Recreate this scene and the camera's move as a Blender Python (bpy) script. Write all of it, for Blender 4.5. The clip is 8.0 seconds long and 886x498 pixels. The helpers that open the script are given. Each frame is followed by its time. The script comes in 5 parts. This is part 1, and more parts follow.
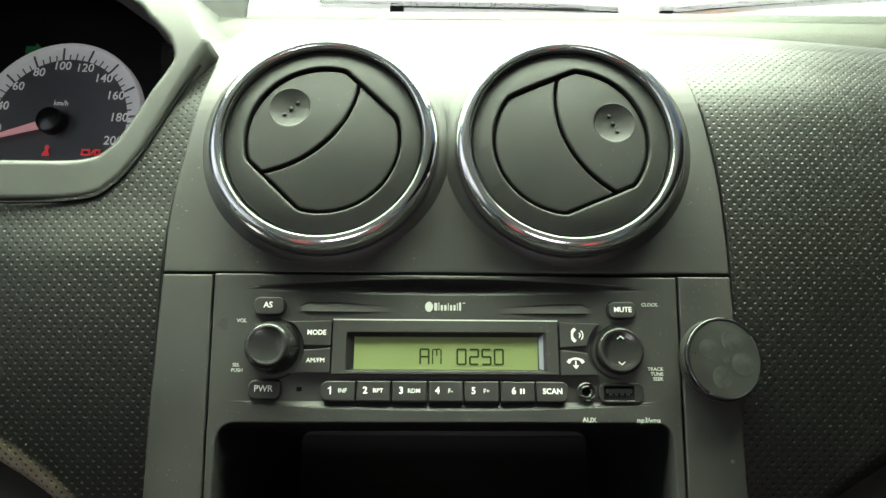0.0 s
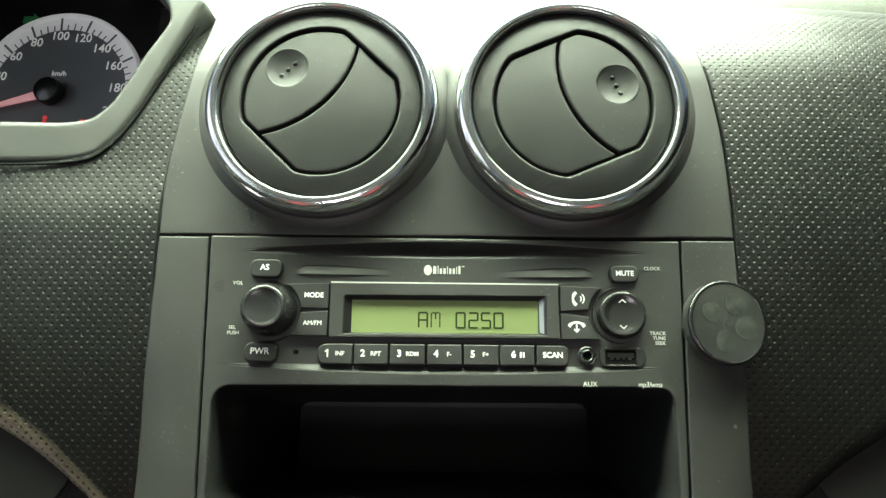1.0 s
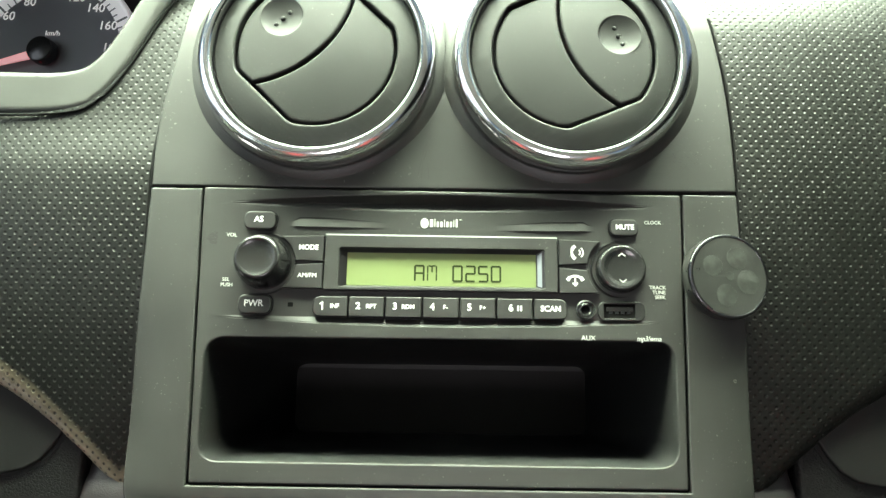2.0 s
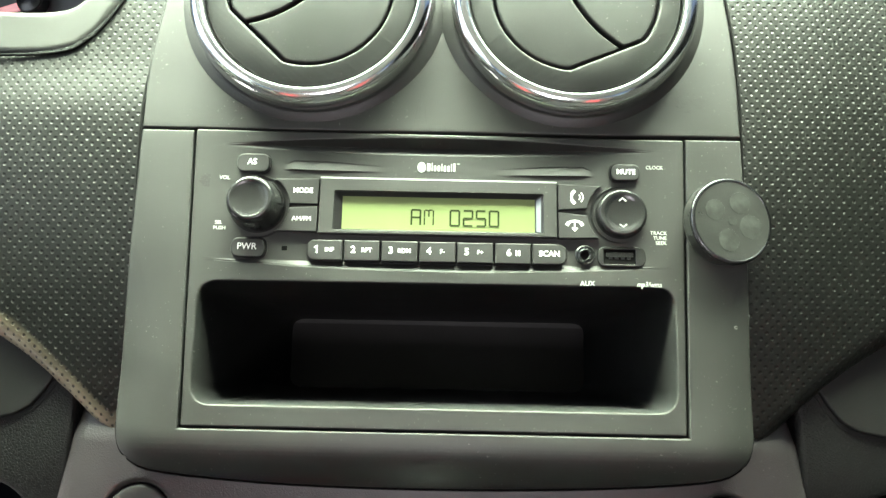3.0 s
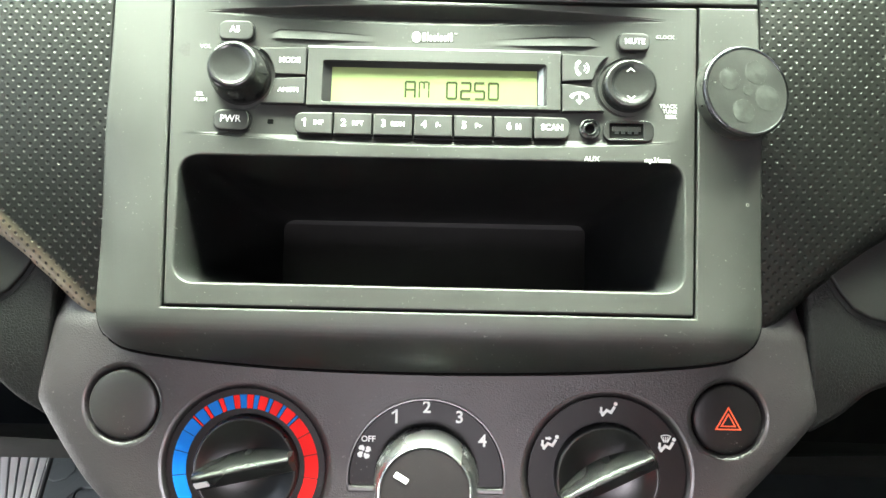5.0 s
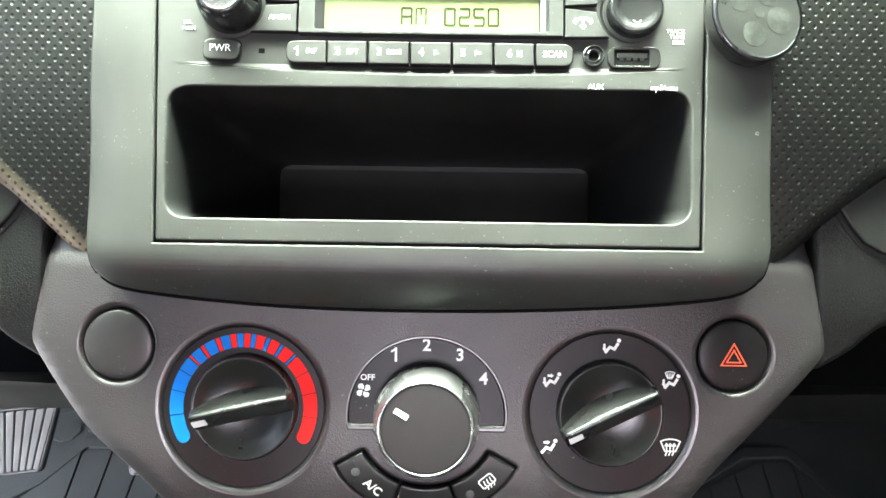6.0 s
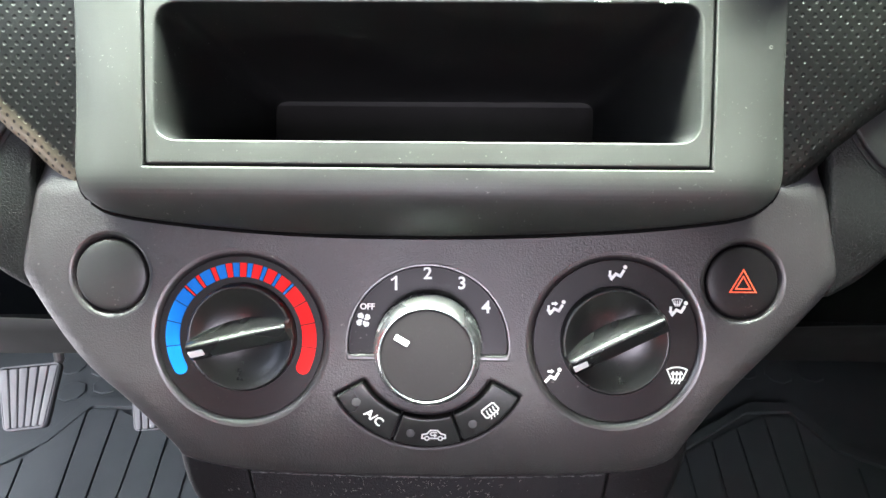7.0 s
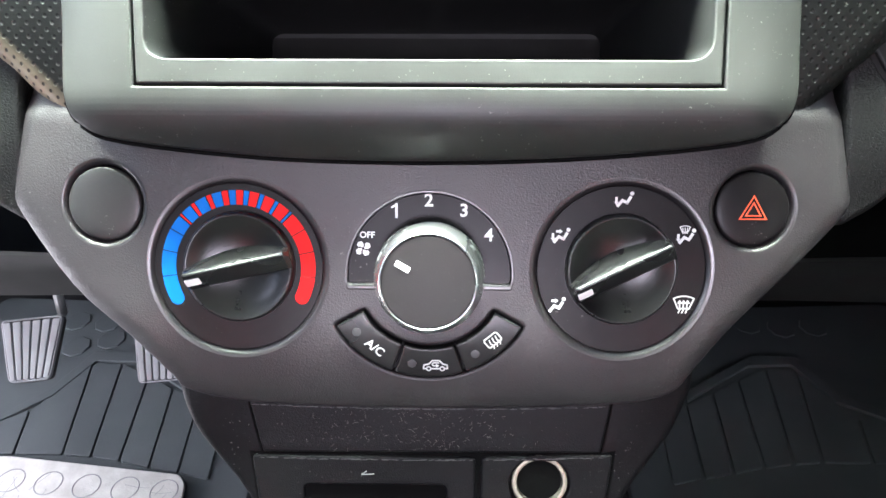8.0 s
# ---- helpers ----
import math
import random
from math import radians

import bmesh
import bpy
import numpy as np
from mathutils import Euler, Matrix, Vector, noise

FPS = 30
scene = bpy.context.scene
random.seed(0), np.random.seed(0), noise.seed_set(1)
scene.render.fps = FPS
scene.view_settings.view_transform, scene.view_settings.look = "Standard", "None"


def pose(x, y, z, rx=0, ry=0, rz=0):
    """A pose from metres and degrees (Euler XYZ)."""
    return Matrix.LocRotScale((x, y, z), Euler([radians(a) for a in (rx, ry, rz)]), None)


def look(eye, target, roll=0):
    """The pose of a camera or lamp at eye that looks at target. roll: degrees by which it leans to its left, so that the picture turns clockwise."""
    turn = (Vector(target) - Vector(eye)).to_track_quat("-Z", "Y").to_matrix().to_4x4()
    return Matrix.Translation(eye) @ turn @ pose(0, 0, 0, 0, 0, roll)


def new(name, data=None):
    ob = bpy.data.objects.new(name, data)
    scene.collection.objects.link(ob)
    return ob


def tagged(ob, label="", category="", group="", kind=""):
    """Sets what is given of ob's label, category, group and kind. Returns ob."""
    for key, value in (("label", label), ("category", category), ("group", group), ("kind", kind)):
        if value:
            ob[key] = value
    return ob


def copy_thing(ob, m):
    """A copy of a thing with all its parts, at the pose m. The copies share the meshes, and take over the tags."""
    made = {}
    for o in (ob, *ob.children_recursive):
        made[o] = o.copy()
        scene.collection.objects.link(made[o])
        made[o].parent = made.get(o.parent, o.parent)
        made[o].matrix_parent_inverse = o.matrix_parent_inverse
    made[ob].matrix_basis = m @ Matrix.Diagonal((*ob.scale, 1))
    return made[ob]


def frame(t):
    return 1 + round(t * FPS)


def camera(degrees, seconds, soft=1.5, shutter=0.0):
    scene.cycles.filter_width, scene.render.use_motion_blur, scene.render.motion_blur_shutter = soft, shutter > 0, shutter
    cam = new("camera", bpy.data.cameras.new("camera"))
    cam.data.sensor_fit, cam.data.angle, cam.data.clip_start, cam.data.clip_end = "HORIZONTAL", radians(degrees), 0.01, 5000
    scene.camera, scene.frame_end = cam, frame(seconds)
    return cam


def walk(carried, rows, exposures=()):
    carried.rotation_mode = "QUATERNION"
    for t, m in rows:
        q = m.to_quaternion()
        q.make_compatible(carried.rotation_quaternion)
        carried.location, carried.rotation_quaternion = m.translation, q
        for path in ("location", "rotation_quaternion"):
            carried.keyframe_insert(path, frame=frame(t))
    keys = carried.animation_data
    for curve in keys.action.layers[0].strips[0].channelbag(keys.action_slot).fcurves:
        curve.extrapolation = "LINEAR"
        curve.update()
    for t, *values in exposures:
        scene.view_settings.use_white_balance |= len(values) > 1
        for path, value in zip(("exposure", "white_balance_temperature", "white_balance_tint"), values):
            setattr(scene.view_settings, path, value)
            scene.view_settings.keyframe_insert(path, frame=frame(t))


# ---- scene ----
cam = camera(68.2, 8.0)
METRES, EYE, TILT, LEAN, TURN = 0.125, 0.75, -20.0, -0.3, 0.0
ROWS = [
    (0.0, 0.0, 0.0, 0.0, 0.0, 0.0, -0.0),
    (0.5, 0.0092, 0.0171, -0.0462, 0.22, -0.38, -0.07),
    (1.0, 0.0166, 0.0351, -0.0994, 0.36, -0.72, -0.19),
    (1.5, 0.0247, 0.0517, -0.1489, 0.45, -1.38, -0.33),
    (3.0, 0.0409, 0.1022, -0.3356, 0.46, -3.46, -0.84),
    (3.5, 0.043, 0.1224, -0.3931, 0.43, -4.47, -1.0),
    (4.0, 0.045, 0.1451, -0.4604, 0.38, -5.27, -1.1),
    (4.5, 0.0486, 0.1677, -0.5274, 0.37, -6.18, -1.09),
    (6.0, 0.0633, 0.2251, -0.6967, 0.51, -9.96, -0.56),
    (6.5, 0.0663, 0.242, -0.7639, 0.57, -11.26, -0.32),
    (7.0, 0.0682, 0.2575, -0.8361, 0.63, -12.57, -0.13),
    (7.5, 0.0733, 0.2701, -0.9028, 0.8, -13.98, 0.0),
    (8.0, 0.0713, 0.2797, -0.9545, 0.83, -15.62, 0.06),
]
EXPOSURES = [(0.0, -1.75, 6600, 11), (1.0, -1.4, 6600, 11), (1.7, -0.95, 6600, 11), (3.0, -0.33, 6550, 11), (4.5, 0.14, 6450, 12), (6.0, 0.55, 6250, 16), (8.0, 0.66, 6000, 22)]
walk(cam, [(t, pose(0, 0, EYE, TILT, LEAN, TURN) @ pose(METRES * x, METRES * y, METRES * z, 90 + pitch, roll, yaw)) for t, x, y, z, yaw, pitch, roll in ROWS], EXPOSURES)

# ---------- world, sun, window light, exposure ----------
world = bpy.data.worlds.new("sky")
scene.world = world
world.use_nodes = True
wn = world.node_tree
sky = wn.nodes.new("ShaderNodeTexSky")
sky.sky_type, sky.sun_disc = "NISHITA", False
sky.sun_elevation, sky.sun_rotation = radians(55), radians(20)
wn.nodes["Background"].inputs[1].default_value = 0.13
wn.links.new(sky.outputs[0], wn.nodes["Background"].inputs[0])
sun = new("sun", bpy.data.lights.new("sun", "SUN"))
sun.data.energy, sun.data.angle, sun.data.color = 0.8, radians(12), (1.0, 0.97, 0.92)
sun.matrix_world = look((0, 3, 4), (0, 0, 0))


def window_light(name, eye, target, sx, sy, watts, colour, spread=180):
    la = bpy.data.lights.new(name, "AREA")
    la.shape, la.size, la.size_y, la.energy, la.color = "RECTANGLE", sx, sy, watts, colour
    la.spread = radians(spread)
    ob = new(name, la)
    ob.matrix_world = look(eye, target)
    return ob


window_light("windscreen_daylight", (-0.09, 0.543, 0.987), (-0.09, -0.047, 0.179), 0.85, 0.605, 228, (0.865, 1.0, 0.785), 150)
window_light("driver_window_daylight", (-0.74, -0.08, 1.0), (0, 0.14, 0.62), 0.8, 0.4, 3, (0.86, 0.94, 1.0), 150)
window_light("rear_window_daylight", (0, -1.66, 1.09), (0, 0.2, 0.5), 0.46, 0.28, 14, (1.0, 0.94, 0.98), 170)
window_light("open_door_daylight", (-0.78, 0.28, 0.24), (-0.2, 0.36, 0.02), 0.66, 0.26, 5, (0.98, 0.97, 0.93))

# ---------- frames of reference: radio plane, climate plane, dial plane ----------
MM = 0.001
MA = pose(0.0015, 0.2622, 0.643, 55.5, 0, 0)
MB = pose(0.002, 0.175, 0.4735, 61, 0, 0)
MC = pose(-0.2605, 0.44, 0.679, 56, 0, -6)


def at(m, u=0, v=0, w=0, turn=0):
    return m @ Matrix.Translation((u * MM, v * MM, w * MM)) @ Matrix.Rotation(radians(turn), 4, "Z")


# ---------- materials ----------
def nodes_of(name):
    m = bpy.data.materials.new(name)
    m.use_nodes = True
    nt = m.node_tree
    return m, nt, nt.nodes["Principled BSDF"]


def math_node(nt, op, a, b=None):
    n = nt.nodes.new("ShaderNodeMath")
    n.operation = op
    for i, s in enumerate((a, b)):
        if s is None:
            continue
        if isinstance(s, (int, float)):
            n.inputs[i].default_value = s
        else:
            nt.links.new(s, n.inputs[i])
    return n.outputs[0]


def noise_node(nt, coord, scale, detail=3.0, rough=0.55):
    n = nt.nodes.new("ShaderNodeTexNoise")
    n.inputs["Scale"].default_value, n.inputs["Detail"].default_value, n.inputs["Roughness"].default_value = scale, detail, rough
    nt.links.new(coord, n.inputs["Vector"])
    return n.outputs["Fac"]


def ramp(nt, fac, lo, hi, a, b):
    n = nt.nodes.new("ShaderNodeMapRange")
    n.inputs[1].default_value, n.inputs[2].default_value, n.inputs[3].default_value, n.inputs[4].default_value = lo, hi, a, b
    nt.links.new(fac, n.inputs[0])
    return n.outputs[0]


def mix_colour(nt, fac, c1, c2):
    n = nt.nodes.new("ShaderNodeMix")
    n.data_type = "RGBA"
    nt.links.new(fac, n.inputs[0])
    for s, c in ((6, c1), (7, c2)):
        if isinstance(c, tuple):
            n.inputs[s].default_value = (*c, 1)
        else:
            nt.links.new(c, n.inputs[s])
    return n.outputs[2]


def bump(nt, bsdf, height, strength, distance):
    n = nt.nodes.new("ShaderNodeBump")
    n.inputs["Strength"].default_value, n.inputs["Distance"].default_value = strength, distance
    nt.links.new(height, n.inputs["Height"])
    nt.links.new(n.outputs[0], bsdf.inputs["Normal"])


def plastic(name, colour, rough=0.45, grain=2200, relief=0.00006, wear=0.0, dust=0.12, metal=0.0, spec=0.5, cloud=22):
    """Moulded plastic: fine spark-eroded grain, cloudy handling marks, a little dust."""
    m, nt, b = nodes_of(name)
    tc = nt.nodes.new("ShaderNodeTexCoord").outputs["Object"]
    big, fine = noise_node(nt, tc, cloud, 4.0), noise_node(nt, tc, grain, 2.0)
    dusty = tuple(min(1, c * 1.9 + 0.02) for c in colour)
    f = ramp(nt, big, 0.35, 0.8, 0.0, dust)
    col = mix_colour(nt, f, colour, dusty)
    if wear:
        spk = noise_node(nt, tc, 620, 3.0, 0.7)
        patch = noise_node(nt, tc, 30, 2.0)
        spot = math_node(nt, "MULTIPLY", ramp(nt, spk, 0.66, 0.70, 0.0, 1.0), ramp(nt, patch, 0.5, 0.62, 0.0, wear))
        col = mix_colour(nt, spot, col, (0.35, 0.34, 0.32))
    nt.links.new(col, b.inputs["Base Color"])
    nt.links.new(ramp(nt, big, 0.25, 0.75, rough - 0.05, rough + 0.07), b.inputs["Roughness"])
    b.inputs["Metallic"].default_value = metal
    b.inputs["Specular IOR Level"].default_value = spec
    if relief:
        bump(nt, b, fine, 0.6, relief)
    return m


def leather_grain(name, colour, rough=0.5, scale=1000, relief=0.00018):
    m, nt, b = nodes_of(name)
    tc = nt.nodes.new("ShaderNodeTexCoord").outputs["Object"]
    v = nt.nodes.new("ShaderNodeTexVoronoi")
    v.feature = "DISTANCE_TO_EDGE"
    v.inputs["Scale"].default_value = scale
    warp = nt.nodes.new("ShaderNodeTexNoise")
    warp.inputs["Scale"].default_value = scale * 0.7
    nt.links.new(tc, warp.inputs["Vector"])
    add = nt.nodes.new("ShaderNodeVectorMath")
    add.operation = "MULTIPLY_ADD"
    nt.links.new(warp.outputs["Color"], add.inputs[0])
    add.inputs[1].default_value = (0.9 / scale,) * 3
    nt.links.new(tc, add.inputs[2])
    nt.links.new(add.outputs[0], v.inputs["Vector"])
    h = ramp(nt, v.outputs["Distance"], 0.0, 0.25, 0.0, 1.0)
    big = noise_node(nt, tc, 25, 4.0)
    nt.links.new(mix_colour(nt, ramp(nt, big, 0.3, 0.8, 0.0, 0.25), colour, tuple(c * 1.8 for c in colour)), b.inputs["Base Color"])
    b.inputs["Roughness"].default_value = rough
    b.inputs["Specular IOR Level"].default_value = 0.2
    bump(nt, b, h, 0.8, relief)
    return m


def dimpled(name, colour, rough=0.45, pitch=3.15, relief=0.00027, worn=0.0):
    """Moulded skin with a diagonal lattice of small round dimples, laid out on the surface in metres."""
    m, nt, b = nodes_of(name)
    uv = nt.nodes.new("ShaderNodeUVMap")
    uv.uv_map = "skin"
    rot = nt.nodes.new("ShaderNodeMapping")
    rot.inputs["Rotation"].default_value = (0, 0, radians(45))
    rot.inputs["Scale"].default_value = (1 / (pitch * MM),) * 3
    nt.links.new(uv.outputs[0], rot.inputs["Vector"])
    sep = nt.nodes.new("ShaderNodeSeparateXYZ")
    nt.links.new(rot.outputs[0], sep.inputs[0])
    cx = math_node(nt, "SUBTRACT", math_node(nt, "FRACT", sep.outputs[0]), 0.5)
    cy = math_node(nt, "SUBTRACT", math_node(nt, "FRACT", sep.outputs[1]), 0.5)
    d = math_node(nt, "SQRT", math_node(nt, "ADD", math_node(nt, "MULTIPLY", cx, cx), math_node(nt, "MULTIPLY", cy, cy)))
    s = nt.nodes.new("ShaderNodeMapRange")
    s.interpolation_type = "SMOOTHSTEP"
    s.inputs[1].default_value, s.inputs[2].default_value = 0.08, 0.30
    nt.links.new(d, s.inputs[0])
    tc = nt.nodes.new("ShaderNodeTexCoord").outputs["Object"]
    fine, big = noise_node(nt, tc, 1500, 2.0), noise_node(nt, tc, 14, 4.0)
    h = math_node(nt, "ADD", s.outputs[0], math_node(nt, "MULTIPLY", fine, 0.12))
    col = mix_colour(nt, ramp(nt, big, 0.3, 0.8, 0.0, 0.2), colour, tuple(c * 1.7 for c in colour))
    # Pale lower rim: wear and light from the door, both put into the colour.
    if worn:
        rim = nt.nodes.new("ShaderNodeAttribute")
        rim.attribute_name = "rim"
        patch = noise_node(nt, tc, 60, 4.0, 0.7)
        rub = math_node(nt, "MULTIPLY", ramp(nt, rim.outputs["Fac"], 14.5, 7.0, 0.0, worn), ramp(nt, patch, 0.25, 0.6, 0.55, 1.0))
        dip = ramp(nt, s.outputs[0], 0.3, 0.8, 0.15, 1.0)
        col = mix_colour(nt, math_node(nt, "MULTIPLY", rub, dip), col, (0.36, 0.30, 0.21))
    nt.links.new(col, b.inputs["Base Color"])
    nt.links.new(ramp(nt, big, 0.3, 0.7, rough - 0.04, rough + 0.06), b.inputs["Roughness"])
    b.inputs["Specular IOR Level"].default_value = 0.28
    bump(nt, b, h, 1.0, relief)
    return m


def glow(name, colour, strength):
    m, nt, b = nodes_of(name)
    b.inputs["Base Color"].default_value = (*colour, 1)
    b.inputs["Emission Color"].default_value, b.inputs["Emission Strength"].default_value = (*colour, 1), strength
    b.inputs["Roughness"].default_value = 0.4
    return m


def paint(name, colour, rough=0.5, metal=0.0):
    return plastic(name, colour, rough, 900, 0.0, 0.0, 0.06, metal)


M_TRIM = plastic("satin_trim_plastic", (0.0105, 0.0108, 0.0095), 0.45, 2600, 0.00003, 0.3, 0.2, spec=0.5)
M_RADIO = plastic("radio_plastic", (0.0112, 0.0115, 0.0102), 0.45, 3200, 0.00003, 0.2, spec=0.5)
M_BUTTON = plastic("button_plastic", (0.008, 0.008, 0.0075), 0.44, 3000, 0.00002, 0.0)
M_KNOB = plastic("knob_soft_plastic", (0.010, 0.010, 0.010), 0.22, 2600, 0.00002, 0.1)
M_VENT = plastic("vent_plastic", (0.0068, 0.0073, 0.0066), 0.46, 2000, 0.00003, 0.15, spec=0.28)
M_GLOSS = plastic("gloss_black_plastic", (0.007, 0.0066, 0.007), 0.28, 800, 0.0, 0.0, 0.1)
M_CLIMATE = plastic("climate_panel_plastic", (0.0140, 0.0108, 0.0122), 0.43, 1500, 0.0003, 0.2, spec=0.7)
M_RIM = plastic("polished_recess_rim", (0.0135, 0.0112, 0.0122), 0.3, 2000, 0.00006, 0.3, spec=0.95)
M_DIAL = plastic("dial_face_plastic", (0.0045, 0.0036, 0.004), 0.38, 1800, 0.00003, 0.25, spec=0.22)
M_CONSOLE = plastic("console_plastic", (0.0042, 0.0040, 0.0047), 0.42, 1800, 0.0003, 0.6, spec=0.13)
M_POCKET = plastic("pocket_plastic", (0.007, 0.0073, 0.007), 0.5, 1200, 0.00005, 0.3)
M_FACE = plastic("brushed_knob_face", (0.0125, 0.011, 0.0115), 0.40, 1400, 0.00005, 0.3)
M_CAP = plastic("knob_cap_plastic", (0.0095, 0.0078, 0.0082), 0.45, 1400, 0.00005, 0.3, spec=0.2)
M_CHROME = paint("chrome", (0.86, 0.86, 0.86), 0.13, 1.0)
M_SATIN = paint("satin_chrome", (0.88, 0.88, 0.88), 0.27, 1.0)
M_SKIN = dimpled("dimpled_dash_skin", (0.0034, 0.0038, 0.003), 0.42)
M_SKIN_WORN_LIT = dimpled("dimpled_dash_skin_worn_lit", (0.0034, 0.0038, 0.003), 0.42, worn=0.8)
M_LEATHER = leather_grain("grained_dash_skin", (0.0052, 0.0052, 0.0052), 0.46, 760, 0.00013)
M_TOP = leather_grain("grained_dash_top", (0.0145, 0.0158, 0.0125), 0.68, 700, 0.0002)
M_HOOD = plastic("cluster_hood_plastic", (0.010, 0.0108, 0.0088), 0.46, 2200, 0.00003)
M_DARK = plastic("dark_inner_plastic", (0.006, 0.006, 0.006), 0.55, 900, 0.00006, spec=0.2)
M_WHITE = paint("white_print", (0.80, 0.80, 0.78), 0.5)
# Near-black without sheen: the shade inside holes and gaps, put into the colour.
M_VOID = plastic("painted_depth_black", (0.003, 0.003, 0.003), 0.9, 900, 0.0, spec=0.05)
M_GREY = paint("grey_print", (0.42, 0.43, 0.40), 0.5)
M_LENS = paint("smoky_lens", (0.05, 0.048, 0.05), 0.4)
M_BLUE = plastic("blue_print", (0.003, 0.14, 0.52), 0.55, 900, 0.0, 0.0, 0.04, spec=0.12)
M_RED = plastic("red_print", (0.76, 0.013, 0.012), 0.55, 900, 0.0, 0.0, 0.04, spec=0.12)
M_LCD = glow("lcd_backlight", (0.115, 0.145, 0.055), 0.24)
M_EDGE_SHEEN = plastic("display_edge_sheen", (0.16, 0.175, 0.19), 0.25, 900, 0.0)
M_SEG = plastic("lcd_segment", (0.014, 0.021, 0.005), 0.6, 900, 0.0, 0.0, 0.04, spec=0.1)
M_MAGNET = plastic("magnet_rubber", (0.014, 0.0145, 0.0135), 0.30, 1500, 0.00004, 0.3, 0.35, cloud=60)
M_PAD = plastic("adhesive_spot", (0.0125, 0.0136, 0.012), 0.36, 900, 0.00005, 0.1, 0.9, cloud=260)
M_CLUSTER = plastic("dial_print", (0.105, 0.112, 0.122), 0.6, 1500, 0.0)
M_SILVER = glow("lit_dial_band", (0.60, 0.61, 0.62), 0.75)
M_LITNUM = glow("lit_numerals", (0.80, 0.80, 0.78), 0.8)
M_NEEDLE = glow("needle_red", (0.85, 0.40, 0.42), 0.8)
M_WARN = glow("warning_red", (0.9, 0.05, 0.06), 0.8)
M_HAZARD = glow("hazard_red", (0.85, 0.09, 0.03), 0.30)
M_WARNG = glow("indicator_green", (0.02, 0.16, 0.05), 0.25)
M_MAT = plastic("rubber_mat", (0.064, 0.075, 0.080), 0.55, 900, 0.0001, 0.25, 0.35, spec=0.3, cloud=9)
M_CARPET = plastic("carpet", (0.018, 0.018, 0.020), 0.95, 1500, 0.0012, 0.0, 0.3)
M_ALU = plastic("scuffed_aluminium", (0.52, 0.52, 0.49), 0.5, 400, 0.0003, 0.6, 0.5, 0.2, cloud=45)
M_PEDAL = plastic("worn_pedal_rubber", (0.26, 0.265, 0.275), 0.6, 800, 0.0001, 0.4, 0.4)
M_DARKCHROME = paint("dark_chrome", (0.10, 0.10, 0.105), 0.26, 1.0)
M_RING = paint("worn_brass_ring", (0.26, 0.235, 0.19), 0.45, 0.7)
M_KNEE = plastic("knee_plastic", (0.0052, 0.0052, 0.005), 0.5, 1500, 0.0001, spec=0.3)
M_STEEL = paint("steel_rod", (0.55, 0.55, 0.55), 0.3, 1.0)
M_HEAD = plastic("cloth_lining", (0.40, 0.395, 0.385), 0.9, 900, 0.0003)
M_SEAT = plastic("dark_seat_cloth", (0.013, 0.012, 0.0125), 0.85, 700, 0.0004)
M_REDSEAT = plastic("red_seat_cloth", (0.19, 0.011, 0.016), 0.85, 700, 0.0004)
# Self-lit colours for the overexposed outdoors; none of these is a lamp.
M_OUTDOOR_GLOW = glow("outdoor_glow", (1.0, 1.0, 0.97), 18.0)
M_ORANGE = glow("far_orange_glow", (1.0, 0.70, 0.52), 11.0)
M_CYAN = glow("far_cyan_glow", (0.50, 0.95, 1.0), 10.0)
M_BODY = plastic("door_card_plastic", (0.018, 0.018, 0.018), 0.6, 900, 0.0001)
M_RUBBER = plastic("wiper_rubber", (0.02, 0.02, 0.02), 0.5, 900, 0.0001)
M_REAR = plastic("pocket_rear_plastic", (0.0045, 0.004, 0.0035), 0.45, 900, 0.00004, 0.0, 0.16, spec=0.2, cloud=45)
M_SCUFF = plastic("dark_scuff", (0.007, 0.0065, 0.006), 0.6, 900, 0.0)
M_DUST = plastic("pale_dust", (0.20, 0.195, 0.175), 0.9, 900, 0.0)
M_SCRATCH = plastic("rubbed_plastic", (0.075, 0.073, 0.075), 0.6, 900, 0.0)
M_ASPHALT = plastic("asphalt", (0.10, 0.10, 0.10), 0.9, 60, 0.002, cloud=1.5)


def turned():
    """Glossy black plastic turned in fine circles, which pulls highlights out into fans."""
    m, nt, b = nodes_of("turned_black_plastic")
    b.inputs["Base Color"].default_value = (0.0045, 0.0042, 0.0045, 1)
    tg = nt.nodes.new("ShaderNodeTangent")
    tg.direction_type, tg.axis = "RADIAL", "Z"
    nt.links.new(tg.outputs[0], b.inputs["Tangent"])
    tc = nt.nodes.new("ShaderNodeTexCoord").outputs["Object"]
    nt.links.new(ramp(nt, noise_node(nt, tc, 160, 3.0), 0.3, 0.7, 0.27, 0.31), b.inputs["Roughness"])
    b.inputs["Anisotropic"].default_value = 0.5
    return m


M_TURNED = turned()


def glass_material(name="green_tinted_glass", colour=(0.92, 1.0, 0.93, 1)):
    m, nt, b = nodes_of(name)
    b.inputs["Base Color"].default_value = colour
    b.inputs["Roughness"].default_value, b.inputs["IOR"].default_value = 0.0, 1.05
    b.inputs["Transmission Weight"].default_value = 1.0
    return m


M_GLASS = glass_material()
# Dark tint added to dim daylight entering on the passenger side.
M_DIM_GLASS = glass_material("light_dimming_glass", (0.10, 0.115, 0.11, 1))


